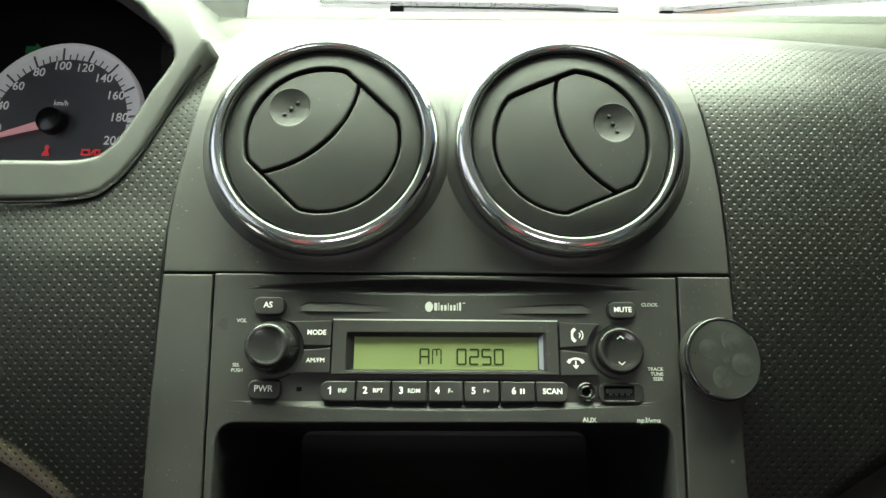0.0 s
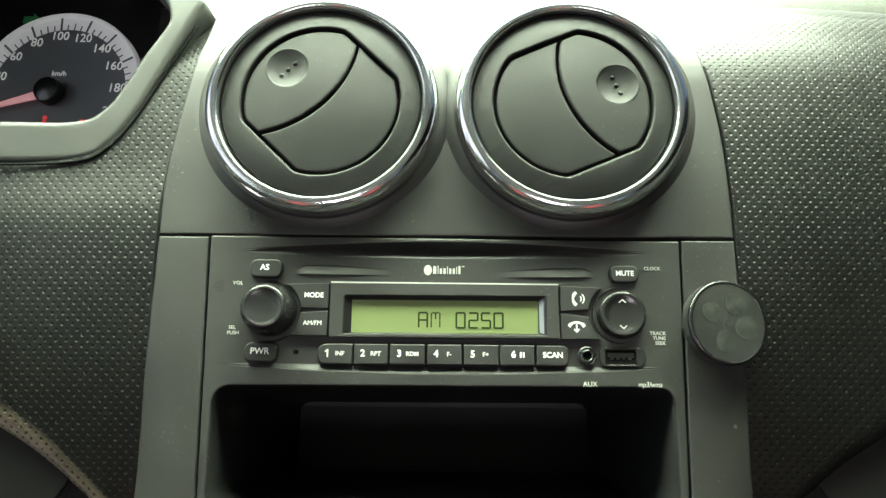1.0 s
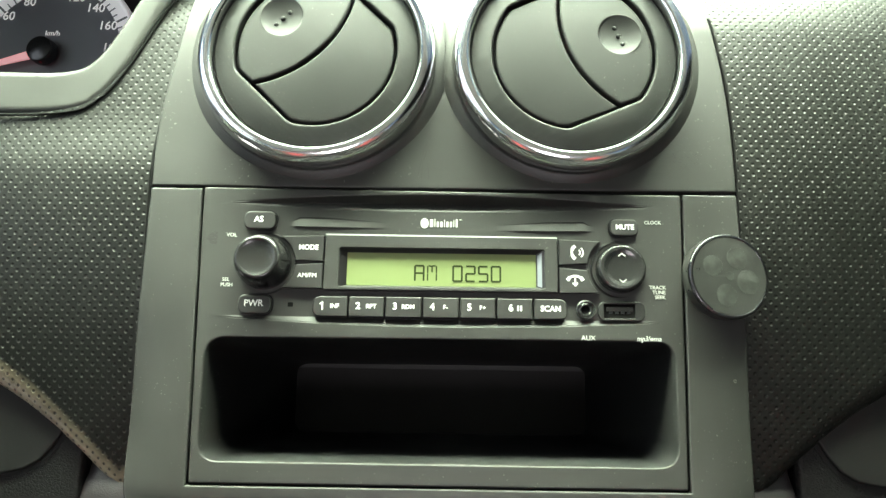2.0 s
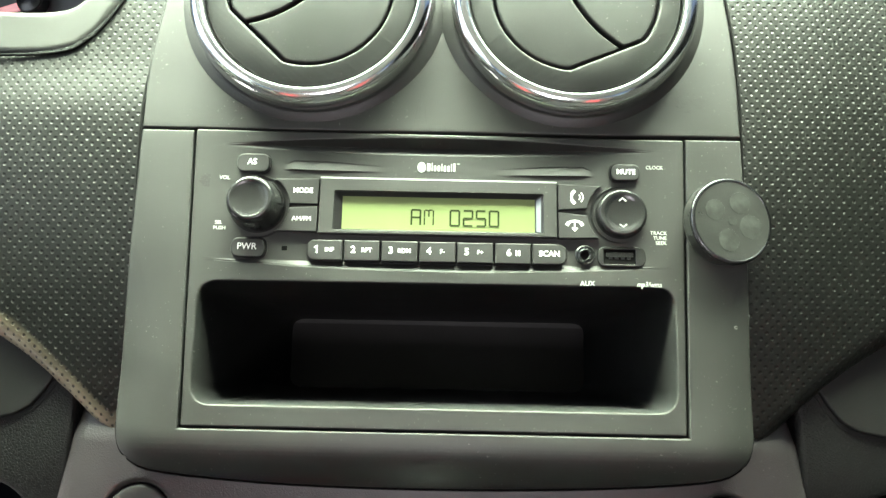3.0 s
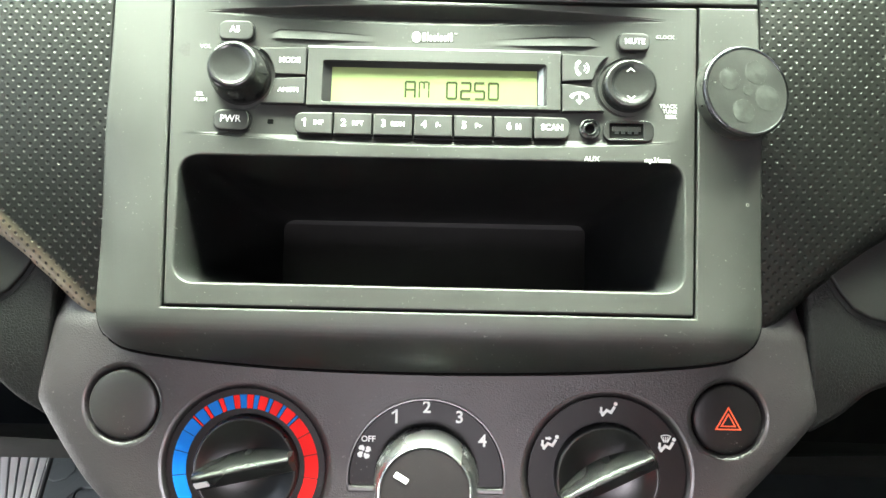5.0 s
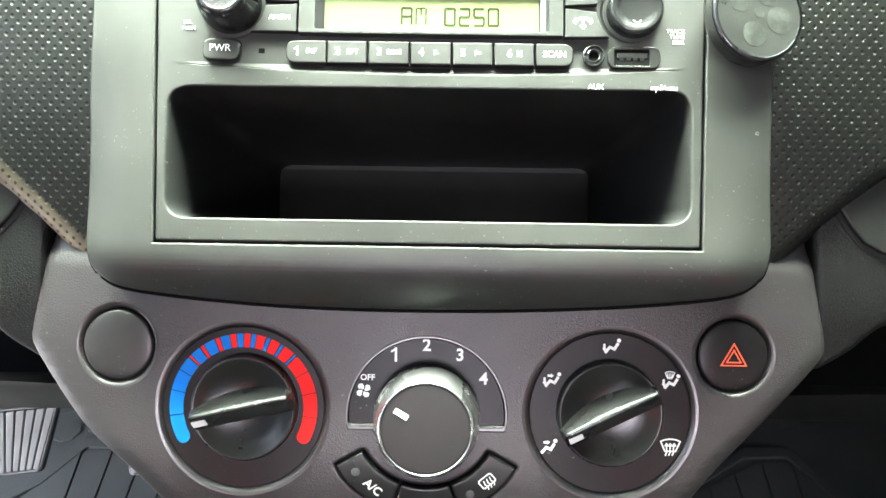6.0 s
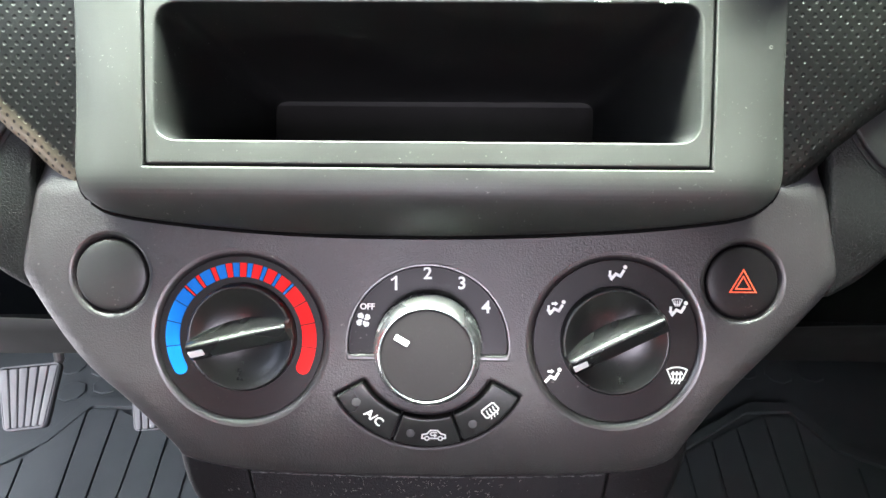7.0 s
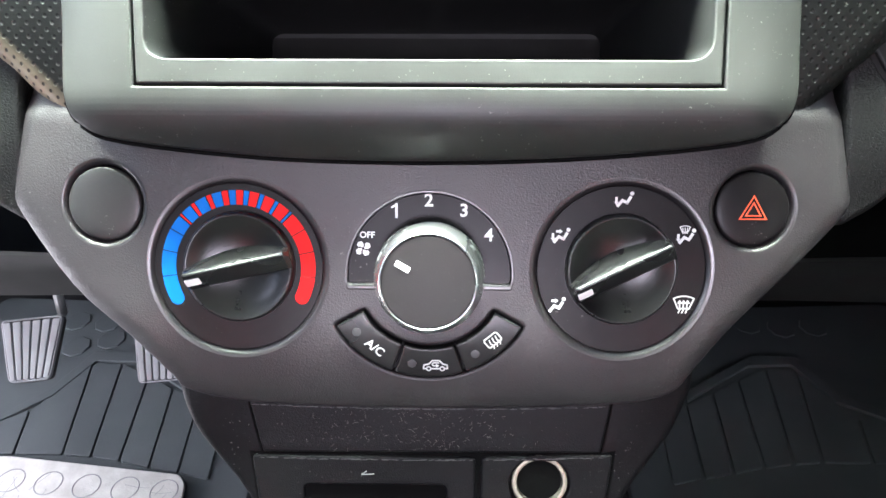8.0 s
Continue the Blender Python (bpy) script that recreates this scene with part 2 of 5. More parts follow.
# ---------- mesh helpers (millimetres in, metres out) ----------
def finish(me, angle=32):
    """Smooth shading in which the larger faces set the normals, so that flat faces stay flat up to their rounded edges."""
    me.shade_smooth()
    me.set_sharp_from_angle(angle=radians(angle))
    limit = math.cos(radians(angle))
    nf, nl = len(me.polygons), len(me.loops)
    if not nl:
        return me
    area, normal, total = np.zeros(nf), np.zeros(nf * 3), np.zeros(nf, dtype=np.int32)
    me.polygons.foreach_get("area", area)
    me.polygons.foreach_get("normal", normal)
    me.polygons.foreach_get("loop_total", total)
    vert = np.zeros(nl, dtype=np.int32)
    me.loops.foreach_get("vertex_index", vert)
    normal = normal.reshape(-1, 3)
    face = np.repeat(np.arange(nf), total)
    order = np.argsort(vert, kind="stable")
    start = np.searchsorted(vert[order], np.arange(len(me.vertices) + 1))
    out = np.zeros((nl, 3))
    weighted = normal * (area[:, None] + 1e-14)
    for v in range(len(me.vertices)):
        ls = order[start[v]:start[v + 1]]
        if not len(ls):
            continue
        fs = face[ls]
        near = (normal[fs] @ normal[fs].T) > limit
        out[ls] = near @ weighted[fs]
    out /= np.maximum(np.linalg.norm(out, axis=1), 1e-20)[:, None]
    me.normals_split_custom_set(out.tolist())
    return me


def from_bm(bm, angle=32):
    me = bpy.data.meshes.new("mesh")
    bm.normal_update()
    bm.to_mesh(me)
    bm.free()
    return finish(me, angle)


def thing(name, m, label, category, group="", kind=""):
    ob = new(name)
    ob.empty_display_size = 0.02
    ob.matrix_world = m
    return tagged(ob, label, category, group, kind)


def part(name, data, material, parent, label="", m=None):
    me = from_bm(data) if isinstance(data, bmesh.types.BMesh) else data
    me.name = name
    me.materials.clear()
    me.materials.append(material)
    ob = new(name, me)
    ob.parent = parent
    if m is not None:
        ob.matrix_local = m
    return tagged(ob, label)


def solo(name, data, material, m, label, category, group="", kind=""):
    me = from_bm(data) if isinstance(data, bmesh.types.BMesh) else data
    me.name = name
    me.materials.clear()
    me.materials.append(material)
    ob = new(name, me)
    ob.matrix_world = m
    return tagged(ob, label, category, group, kind)


def shift(u=0, v=0, w=0, turn=0):
    return at(Matrix.Identity(4), u, v, w, turn)


def plate(outlines, top, thick, bevel=0.4, steps=2):
    """A solid plate from nested outlines (the first is the rim, the rest are holes), its face at w=top."""
    cu = bpy.data.curves.new("plate", "CURVE")
    cu.dimensions, cu.fill_mode = "2D", "BOTH"
    for pts in outlines:
        sp = cu.splines.new("POLY")
        sp.points.add(len(pts) - 1)
        for p, (x, y) in zip(sp.points, pts):
            p.co = (x * MM, y * MM, 0, 1)
        sp.use_cyclic_u = True
    cu.bevel_depth, cu.bevel_resolution = bevel * MM, steps
    cu.offset = -bevel * MM
    cu.extrude = max(0.0, (thick / 2 - bevel)) * MM
    ob = bpy.data.objects.new("plate", cu)
    me = bpy.data.meshes.new_from_object(ob)
    bpy.data.objects.remove(ob)
    bpy.data.curves.remove(cu)
    me.transform(Matrix.Translation((0, 0, (top - thick / 2) * MM)))
    bm = bmesh.new()
    bm.from_mesh(me)
    bmesh.ops.remove_doubles(bm, verts=bm.verts, dist=1e-6)
    bm.to_mesh(me)
    bm.free()
    return finish(me)


def bent(me, shape, us=(), vs=()):
    """Cut a plate along lines u and v (mm) and move its points by shape(u, v, w) -> (u, v, w)."""
    bm = bmesh.new()
    bm.from_mesh(me)
    for k, cuts in ((0, us), (1, vs)):
        no = (1, 0, 0) if k == 0 else (0, 1, 0)
        for c in cuts:
            co = (c * MM, 0, 0) if k == 0 else (0, c * MM, 0)
            bmesh.ops.bisect_plane(bm, geom=bm.verts[:] + bm.edges[:] + bm.faces[:], plane_co=co, plane_no=no, dist=1e-7)
    for v in bm.verts:
        u, s, w = shape(v.co.x / MM, v.co.y / MM, v.co.z / MM)
        v.co = (u * MM, s * MM, w * MM)
    bm.to_mesh(me)
    bm.free()
    return finish(me)


def circle(cx, cy, r, n=48, a0=0, a1=360):
    full = abs(a1 - a0) >= 360
    return [(cx + r * math.cos(radians(a0 + (a1 - a0) * i / (n if full else n - 1))), cy + r * math.sin(radians(a0 + (a1 - a0) * i / (n if full else n - 1)))) for i in range(n)]


def rounded(pts, r, n=5):
    """Round the corners of a polygon; r is one radius or one a corner."""
    out = []
    k = len(pts)
    for i in range(k):
        a, b, c = Vector(pts[i - 1]), Vector(pts[i]), Vector(pts[(i + 1) % k])
        rr = r[i] if isinstance(r, (list, tuple)) else r
        d1, d2 = (a - b), (c - b)
        t = min(rr, d1.length * 0.45, d2.length * 0.45)
        p, q = b + d1.normalized() * t, b + d2.normalized() * t
        for j in range(n + 1):
            f = j / n
            pt = p * (1 - f) ** 2 + b * 2 * f * (1 - f) + q * f ** 2
            out.append((pt.x, pt.y))
    return out


def rect(x0, y0, x1, y1, r=1.0, n=5):
    return rounded([(x0, y0), (x1, y0), (x1, y1), (x0, y1)], r, n)


def smooth_line(pts, n=6):
    """A smooth open curve through the points given."""
    out = []
    for i in range(len(pts) - 1):
        p0, p1, p2, p3 = (Vector(pts[max(0, i - 1)]), Vector(pts[i]), Vector(pts[i + 1]), Vector(pts[min(len(pts) - 1, i + 2)]))
        for j in range(n):
            t = j / n
            q = 0.5 * ((2 * p1) + (p2 - p0) * t + (2 * p0 - 5 * p1 + 4 * p2 - p3) * t * t + (3 * p1 - p0 - 3 * p2 + p3) * t ** 3)
            out.append(tuple(q))
    out.append(tuple(pts[-1]))
    return out


def lathe(profile, n=64, close=False):
    """Turn a profile of (radius, w) about the w axis."""
    bm = bmesh.new()
    rings = []
    for r, w in profile:
        if r <= 0:
            rings.append([bm.verts.new((0, 0, w * MM))])
        else:
            rings.append([bm.verts.new((r * MM * math.cos(2 * math.pi * i / n), r * MM * math.sin(2 * math.pi * i / n), w * MM)) for i in range(n)])
    if close:
        rings.append(rings[0])
    for a, b in zip(rings, rings[1:]):
        for i in range(n):
            j = (i + 1) % n
            if len(a) == 1 and len(b) == 1:
                continue
            if len(a) == 1:
                bm.faces.new((a[0], b[j], b[i]))
            elif len(b) == 1:
                bm.faces.new((a[i], a[j], b[0]))
            else:
                bm.faces.new((a[i], a[j], b[j], b[i]))
    bmesh.ops.recalc_face_normals(bm, faces=bm.faces)
    return bm


def loft(rows, closed=True, cap=False):
    """Skin between rows of points (mm), each row the same length."""
    bm = bmesh.new()
    vs = [[bm.verts.new((p[0] * MM, p[1] * MM, p[2] * MM)) for p in row] for row in rows]
    n = len(vs[0])
    for a, b in zip(vs, vs[1:]):
        for i in range(n if closed else n - 1):
            j = (i + 1) % n
            bm.faces.new((a[i], a[j], b[j], b[i]))
    if cap:
        bm.faces.new(vs[0])
        bm.faces.new(vs[-1])
    bmesh.ops.recalc_face_normals(bm, faces=bm.faces)
    return bm


def skin(grid, uvs=None, cut=None):
    """An open sheet over a grid of points in mm; uvs gives (u, s) in mm for a skin pattern; cut leaves an opening."""
    me = bpy.data.meshes.new("skin")
    nu, nv = len(grid), len(grid[0])
    verts = [(p[0] * MM, p[1] * MM, p[2] * MM) for row in grid for p in row]
    faces = [(i * nv + j, (i + 1) * nv + j, (i + 1) * nv + j + 1, i * nv + j + 1) for i in range(nu - 1) for j in range(nv - 1) if not (cut and inside(uvs[i][j], cut))]
    a, b, c = (Vector(verts[k]) for k in (faces[len(faces) // 2][0], faces[len(faces) // 2][1], faces[len(faces) // 2][2]))
    if (b - a).cross(c - b).z < 0:
        faces = [f[::-1] for f in faces]
    me.from_pydata(verts, [], faces)
    if uvs:
        layer = me.uv_layers.new(name="skin")
        flat = [q for row in uvs for q in row]
        for loop in me.loops:
            a = flat[loop.vertex_index]
            layer.data[loop.index].uv = (a[0] * MM, a[1] * MM)
    return finish(me, 60)


def box(x0, y0, z0, x1, y1, z1, r=0.0, seg=2):
    bm = bmesh.new()
    bmesh.ops.create_cube(bm, size=1)
    for v in bm.verts:
        v.co = (((x0 + x1) / 2 + v.co.x * (x1 - x0)) * MM, ((y0 + y1) / 2 + v.co.y * (y1 - y0)) * MM, ((z0 + z1) / 2 + v.co.z * (z1 - z0)) * MM)
    if r:
        bmesh.ops.bevel(bm, geom=bm.edges[:], offset=r * MM, segments=seg, profile=0.5, affect="EDGES")
    return bm


def text(body, x, y, size, w, bold=0.0, align="CENTER", thick=0.08, wide=1.0, turn=0, slant=0.0):
    """Raised print of a few hundredths of a millimetre in the built-in font; size is the capital height in mm."""
    cu = bpy.data.curves.new("text", "FONT")
    cu.body, cu.align_x, cu.align_y = body, align, "CENTER"
    cu.size = size / 0.73 * MM
    cu.offset, cu.extrude, cu.shear = bold * MM, thick * MM, slant
    cu.resolution_u = 3
    ob = bpy.data.objects.new("text", cu)
    me = bpy.data.meshes.new_from_object(ob)
    bpy.data.objects.remove(ob)
    bpy.data.curves.remove(cu)
    me.transform(shift(x, y, w, turn) @ Matrix.Diagonal((wide, 1, 1, 1)))
    return me


def strokes(lines, width, w, thick=0.12, close=False):
    """Flat printed lines of one width, given as lists of points in mm, joined in one mesh."""
    bm = bmesh.new()
    for pts in lines:
        for a, b in zip(pts, pts[1:]):
            a, b = Vector(a), Vector(b)
            d = (b - a).normalized()
            nrm, e = Vector((-d.y, d.x)) * width / 2, d * width * 0.35
            q = [a - e + nrm, a - e - nrm, b + e - nrm, b + e + nrm]
            lo = [bm.verts.new((p.x * MM, p.y * MM, (w - thick) * MM)) for p in q]
            hi = [bm.verts.new((p.x * MM, p.y * MM, w * MM)) for p in q]
            bm.faces.new(hi)
            for i in range(4):
                bm.faces.new((lo[i], lo[(i + 1) % 4], hi[(i + 1) % 4], hi[i]))
    bmesh.ops.recalc_face_normals(bm, faces=bm.faces)
    return bm


def joined(meshes):
    bm = bmesh.new()
    for me in meshes:
        if isinstance(me, bmesh.types.BMesh):
            tmp = bpy.data.meshes.new("tmp")
            me.to_mesh(tmp)
            me.free()
            me = tmp
        bm.from_mesh(me)
    out = bpy.data.meshes.new("joined")
    bm.to_mesh(out)
    bm.free()
    return finish(out)


def rod(points, radius, n=10):
    """A round bar through points in mm."""
    rows = []
    for i, p in enumerate(points):
        p = Vector(p)
        d = (Vector(points[min(i + 1, len(points) - 1)]) - Vector(points[max(i - 1, 0)])).normalized()
        a = d.orthogonal().normalized()
        b = d.cross(a)
        rows.append([tuple(p + radius * (a * math.cos(2 * math.pi * k / n) + b * math.sin(2 * math.pi * k / n))) for k in range(n)])
    return loft(rows, True, True)


# ---------- the cabin: floor, bulkhead, roof, doors, glass ----------
WORLD = Matrix.Identity(4)


def slab(name, x0, y0, z0, x1, y1, z1, mat, label, r=0.0):
    return solo(name, box(x0, y0, z0, x1, y1, z1, r), mat, WORLD, label, name.split("_")[0], kind="structure")


slab("floor", -760, -1700, -40, 760, 1000, 0, M_CARPET, "dark carpeted car floor under rubber mats")
slab("wall_front", -760, 860, 0, 760, 900, 700, M_DARK, "dark bulkhead in front of the footwells")
slab("wall_back", -760, -1740, 0, 760, -1700, 900, M_BODY, "dark rear end of the car cabin")
slab("ceiling", -760, -1700, 1250, 760, 30, 1290, M_HEAD, "grey cloth headlining of the car roof")
for nm, sx in (("wall_left", -1), ("wall_right", 1)):
    a, b = sorted((sx * 730, sx * 770))
    slab(nm + "_rail", a, -1700, 1210, b, 30, 1290, M_BODY, "dark roof rail above the side window")
slab("wall_right", 730, -1700, 0, 770, 1000, 740, M_BODY, "dark door card below the side window")
slab("wall_right_pillar", 730, -700, 740, 770, -560, 1210, M_BODY, "dark rear pillar of the cabin side")
slab("wall_left", -770, 560, 0, -730, 1000, 740, M_BODY, "dark cabin side ahead of the open door")
slab("wall_left_rear", -770, -1700, 0, -730, -520, 740, M_BODY, "dark cabin side behind the open door")
slab("wall_left_pillar", -770, -680, 740, -730, -520, 1210, M_BODY, "dark door pillar behind the open door")
slab("wall_left_sill", -770, -520, 0, -730, 560, 90, M_BODY, "dark door sill")
ground_bm = bmesh.new()
bmesh.ops.create_grid(ground_bm, x_segments=8, y_segments=8, size=400)
ground = solo("ground", ground_bm, M_ASPHALT, Matrix.Translation((0, 0, -0.35)), "grey asphalt ground outside the car", "ground", kind="structure")


def screen(name, corners, label, mat=None):
    bm = bmesh.new()
    bm.faces.new([bm.verts.new(Vector(c) * MM) for c in corners])
    bmesh.ops.solidify(bm, geom=bm.faces[:], thickness=0.004)
    ob = solo(name, bm, mat or M_GLASS, WORLD, label, "window", kind="structure")
    ob.visible_shadow = False
    return ob


screen("window_1", [(-700, 860, 735), (700, 860, 735), (620, 30, 1255), (-620, 30, 1255)], "green-tinted sloping windscreen glass above the dashboard")
# Out of view; its tint is there to darken the passenger footwell.
screen("window_2", [(745, -560, 740), (745, 830, 740), (745, 80, 1215), (745, -560, 1215)], "unseen passenger side window, darkened to cut the light there", M_DIM_GLASS)
slab("tunnel_rear", -90, -1200, 0, 90, 185, 200, M_CARPET, "dark carpeted tunnel between the seats", 10)
slab("tunnel", -70, 190, 0, 70, 860, 400, M_CARPET, "dark carpeted tunnel behind the console", 10)
# Glowing sheet and strips added in place of the bright outdoors.
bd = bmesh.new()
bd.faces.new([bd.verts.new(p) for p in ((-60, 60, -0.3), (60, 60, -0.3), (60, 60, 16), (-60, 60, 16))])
solo("backdrop", bd, M_OUTDOOR_GLOW, WORLD, "glowing sheet in place of the overexposed outdoors beyond the windscreen", "backdrop", kind="structure")
slab("backdrop_sign", 9000, 29900, 700, 16000, 30000, 860, M_ORANGE, "glowing pale orange strip far outside the car")
slab("backdrop_panel", 18800, 29900, 700, 20500, 30000, 1300, M_CYAN, "glowing pale cyan panel far outside the car")
slab("trim", -740, 835, 690, 740, 990, 722, M_RUBBER, "black cowl below the windscreen", 6)


# ---------- dashboard ----------
V0, RR, TH = 74.0, 90.0, radians(55.5)


def rolled(u, v, w):
    """Bend the radio plane over into the level dash top above v = V0."""
    if v <= V0:
        return (u, v, w)
    s = v - V0
    t = min(s / RR, TH)
    e = s - RR * t
    return (u, V0 + (RR + w) * math.sin(t) + e * math.cos(t), -RR * (1 - math.cos(t)) + w * math.cos(t) - e * math.sin(t))


def ease(x):
    x = max(0.0, min(1.0, x))
    return x * x * (3 - 2 * x)


def lerp_line(pts, x):
    pts = sorted(pts)
    if x <= pts[0][0]:
        return pts[0][1]
    for (a, p), (b, q) in zip(pts, pts[1:]):
        if x <= b:
            f = (x - a) / (b - a)
            return p + (q - p) * f
    return pts[-1][1]


RIM = [(110, -118), (120, -121), (126, -126.5), (131, -129.5), (140.4, -120.3), (148.5, -112), (160.2, -101.4), (170.9, -92.6), (179, -87.4), (187, -82.6), (211, -70), (258, -54), (350, -42)]


CLUSTER_CUT = [(-420, 70), (-400, 48), (-330, 46), (-205, 46), (-165, 46), (-150, 54), (-138, 72), (-130, 98), (-130, 118), (-150, 150), (-170, 230), (-420, 230)]


def inside(p, poly):
    x, y = p
    odd = False
    for (x0, y0), (x1, y1) in zip(poly, poly[1:] + poly[:1]):
        if (y0 > y) != (y1 > y) and x < x0 + (y - y0) / (y1 - y0) * (x1 - x0):
            odd = not odd
    return odd


def pad_sheet(side):
    """One half of the upper dash skin: flat and leaning, rolled over at the top and tucked under along its lower rim."""
    grid, uvs, rims = [], [], []
    us = [112 + 4 * i for i in range(26)] + [222 + 12 * i for i in range(14)] + [400 + 40 * i for i in range(9)]
    for u in us:
        low = lerp_line(RIM, u)
        col, cuv = [], []
        svals = [-26, -20, -14, -9, -5, -2, 1, 4, 7, 10, 14, 20] + [20 + (k + 1) * ((V0 - low - 20) / 26) for k in range(26)] + [V0 - low + 6 * k for k in range(1, 16)] + [V0 - low + 90 + 14 * k for k in range(1, 6)]
        for s in svals:
            v = low + s
            w = -1.0 - (20.0 if v > 20 else 28.0) * ((min(v, 110) - 20) / 160) ** 2 - (3.0 * ease((v - 5) / 30) if side < 0 else 0.0) - 0.00035 * max(0, min(u, 400) - 135) ** 2
            r = 11.0
            if s < r:
                q = (r - s) / r
                ang = min(q, 1.57)
                e = max(0.0, q - 1.57) * r
                p = (side * u, low + r - r * math.sin(ang), w - r * (1 - math.cos(ang)) - e)
            else:
                p = rolled(side * u, v, w)
            col.append(p)
            cuv.append((side * u, v))
            rims.append(s)
        grid.append(col)
        uvs.append(cuv)
    me = skin(grid, uvs, CLUSTER_CUT if side < 0 else None)
    me.attributes.new("rim", "FLOAT", "POINT").data.foreach_set("value", [float(r) for r in rims])
    return me


dash = thing("dashboard", MA, "dark grey moulded car dashboard with dimpled skin", "dashboard")
part("driver_side_skin", pad_sheet(-1), M_SKIN_WORN_LIT, dash, "dimpled dark skin with a lower rim paled by wear and painted door light")
part("passenger_side_skin", pad_sheet(1), M_SKIN, dash, "dimpled dark skin rolling over the top")


def top_band():
    """The grained rear part of the dash top, rising to the windscreen."""
    prof = [(430, 700), (436, 722), (444, 731), (456, 738), (476, 745), (500, 748), (540, 749.2), (640, 748.5), (720, 742), (830, 735), (832, 700)]
    grid = []
    for i in range(41):
        x = -720 + 36 * i
        bow = 0.00006 * x * x - (95 if -450 < x < -200 else 0)
        grid.append([(x, min(832, y - bow), z - 0.000010 * x * x) for y, z in prof])
    return skin(grid)


dash_top = solo("dash_top", top_band(), M_TOP, WORLD, "grained grey-green dash top under the windscreen", "dashboard")
grille = thing("defroster_grille", pose(0.0005, 0.470, 0.7415, 22, 0, 0), "grey defroster outlet with a dark slot in the dash top", "air outlet")
part("frame", plate([rounded([(-48.5, -6.4), (48.5, -6.4), (45, 16), (-45, 16)], 1.5, 3), rounded([(-39.5, -4.8), (40, -4.8), (39, 4.6), (-38.6, 4.6)], 2.0, 4)], 1.4, 6, 1.2, 3), M_TOP, grille)
part("slot", plate([rounded([(-40.2, -5.4), (40.7, -5.4), (39.6, 5.2), (-39.2, 5.2)], 2.0, 4)], 0.3, 2, 0.2), M_VOID, grille, "shallow outlet slot painted black for depth")

# lower fascia on both sides of the climate panel
FASC = [(151.8, 24.5), (165, 32.5), (175, 42.5), (205, 54), (330, 74), (330, 160), (215, 140), (183, 118), (154, 94), (147.6, 87), (150.9, 40)]
INS = [(154, 91), (157, 87), (160.4, 81.6), (165.6, 75.5), (172.2, 71.7), (182, 69.8), (196, 70.5), (330, 82), (330, 162), (215, 142), (183, 120)]


def mirror(pts, s):
    return pts if s > 0 else [(-x, y) for x, y in reversed(pts)]


def fascia_shape(u, v, w):
    return (u, v, w - 5.0 * ease((60 - v) / 40) - 0.0002 * max(0, abs(u) - 160) ** 2)


for s, nm, lab in ((-1, "driver_side_fascia", "grained leather-look lower fascia with a worn edge"), (1, "passenger_side_fascia", "grained leather-look lower fascia")):
    cuts_u, cuts_v = [s * x for x in range(150, 320, 16)], list(range(24, 110, 8))
    f = part(nm, bent(plate([rounded(mirror(FASC, s), 4)], -6.2, 26, 3.0, 4), fascia_shape, cuts_u, cuts_v), M_LEATHER, dash, lab, MA.inverted() @ MB)
    part("gap", bent(plate([rounded([(x - s * 0.9, y - 0.9) for x, y in mirror(INS, s)], 0.6)], -5.9, 8, 0.1), fascia_shape, cuts_u, cuts_v), M_DARK, f)
    part("insert_panel", bent(plate([rounded([(x + s * 0.4, y + 0.4) for x, y in mirror(INS, s)], 0.6)], -4.6, 8, 1.3, 3), fascia_shape, cuts_u, cuts_v), M_KNEE, f, "smooth dark insert panel with a rounded corner")


def knee_sheet(s):
    prof = [(205, 470), (222, 455), (250, 436), (262, 415), (266, 396), (280, 390), (420, 388)]
    return skin([[(s * x, y + 0.05 * (x - 150), z - 0.06 * max(0, x - 180) * (1 if z < 450 else 0.4)) for y, z in prof] for x in (70, 110, 150, 170, 190, 210, 230, 260, 300, 360, 440, 560, 720)])


for s, nm in ((-1, "driver_knee_panel"), (1, "passenger_knee_panel")):
    solo(nm, knee_sheet(s), M_KNEE if s < 0 else M_DARK, WORLD, "plain dark knee panel below the dashboard", "knee panel", "knee panels")

# ---------- centre stack trim: vent panel and radio surround ----------
stack = thing("centre_stack_trim", MA, "satin dark grey plastic trim of the centre stack", "dashboard trim")
VL, VR = (-54.2, 58.7), (55.2, 58.4)
edge_l = smooth_line([(-122, 0.4), (-122.2, 21), (-121, 40), (-118.3, 61), (-115.4, 84), (-113, 104), (-112, 130)], 4)
edge_r = smooth_line([(123.2, 0.4), (123.4, 22), (122.4, 49), (119.4, 77), (115.2, 104), (112, 130)], 4)
panel = edge_r + [(108, 180), (104, 222), (-104, 222), (-108, 180)] + edge_l[::-1]
me = plate([panel, circle(*VL, 46, 56), circle(*VR, 46, 56)], -0.2, 16, 0.9, 3)
rows_v = [6 * k for k in range(1, 12)] + [V0 + 5 * k for k in range(0, 19)] + [180, 200]
part("vent_panel", bent(me, lambda u, v, w: rolled(u, v, w - 0.0004 * (min(max(v, 2), 100) - 2) ** 2), list(range(-110, 120, 12)), rows_v), M_TRIM, stack, "satin panel rolled over into the dash top")
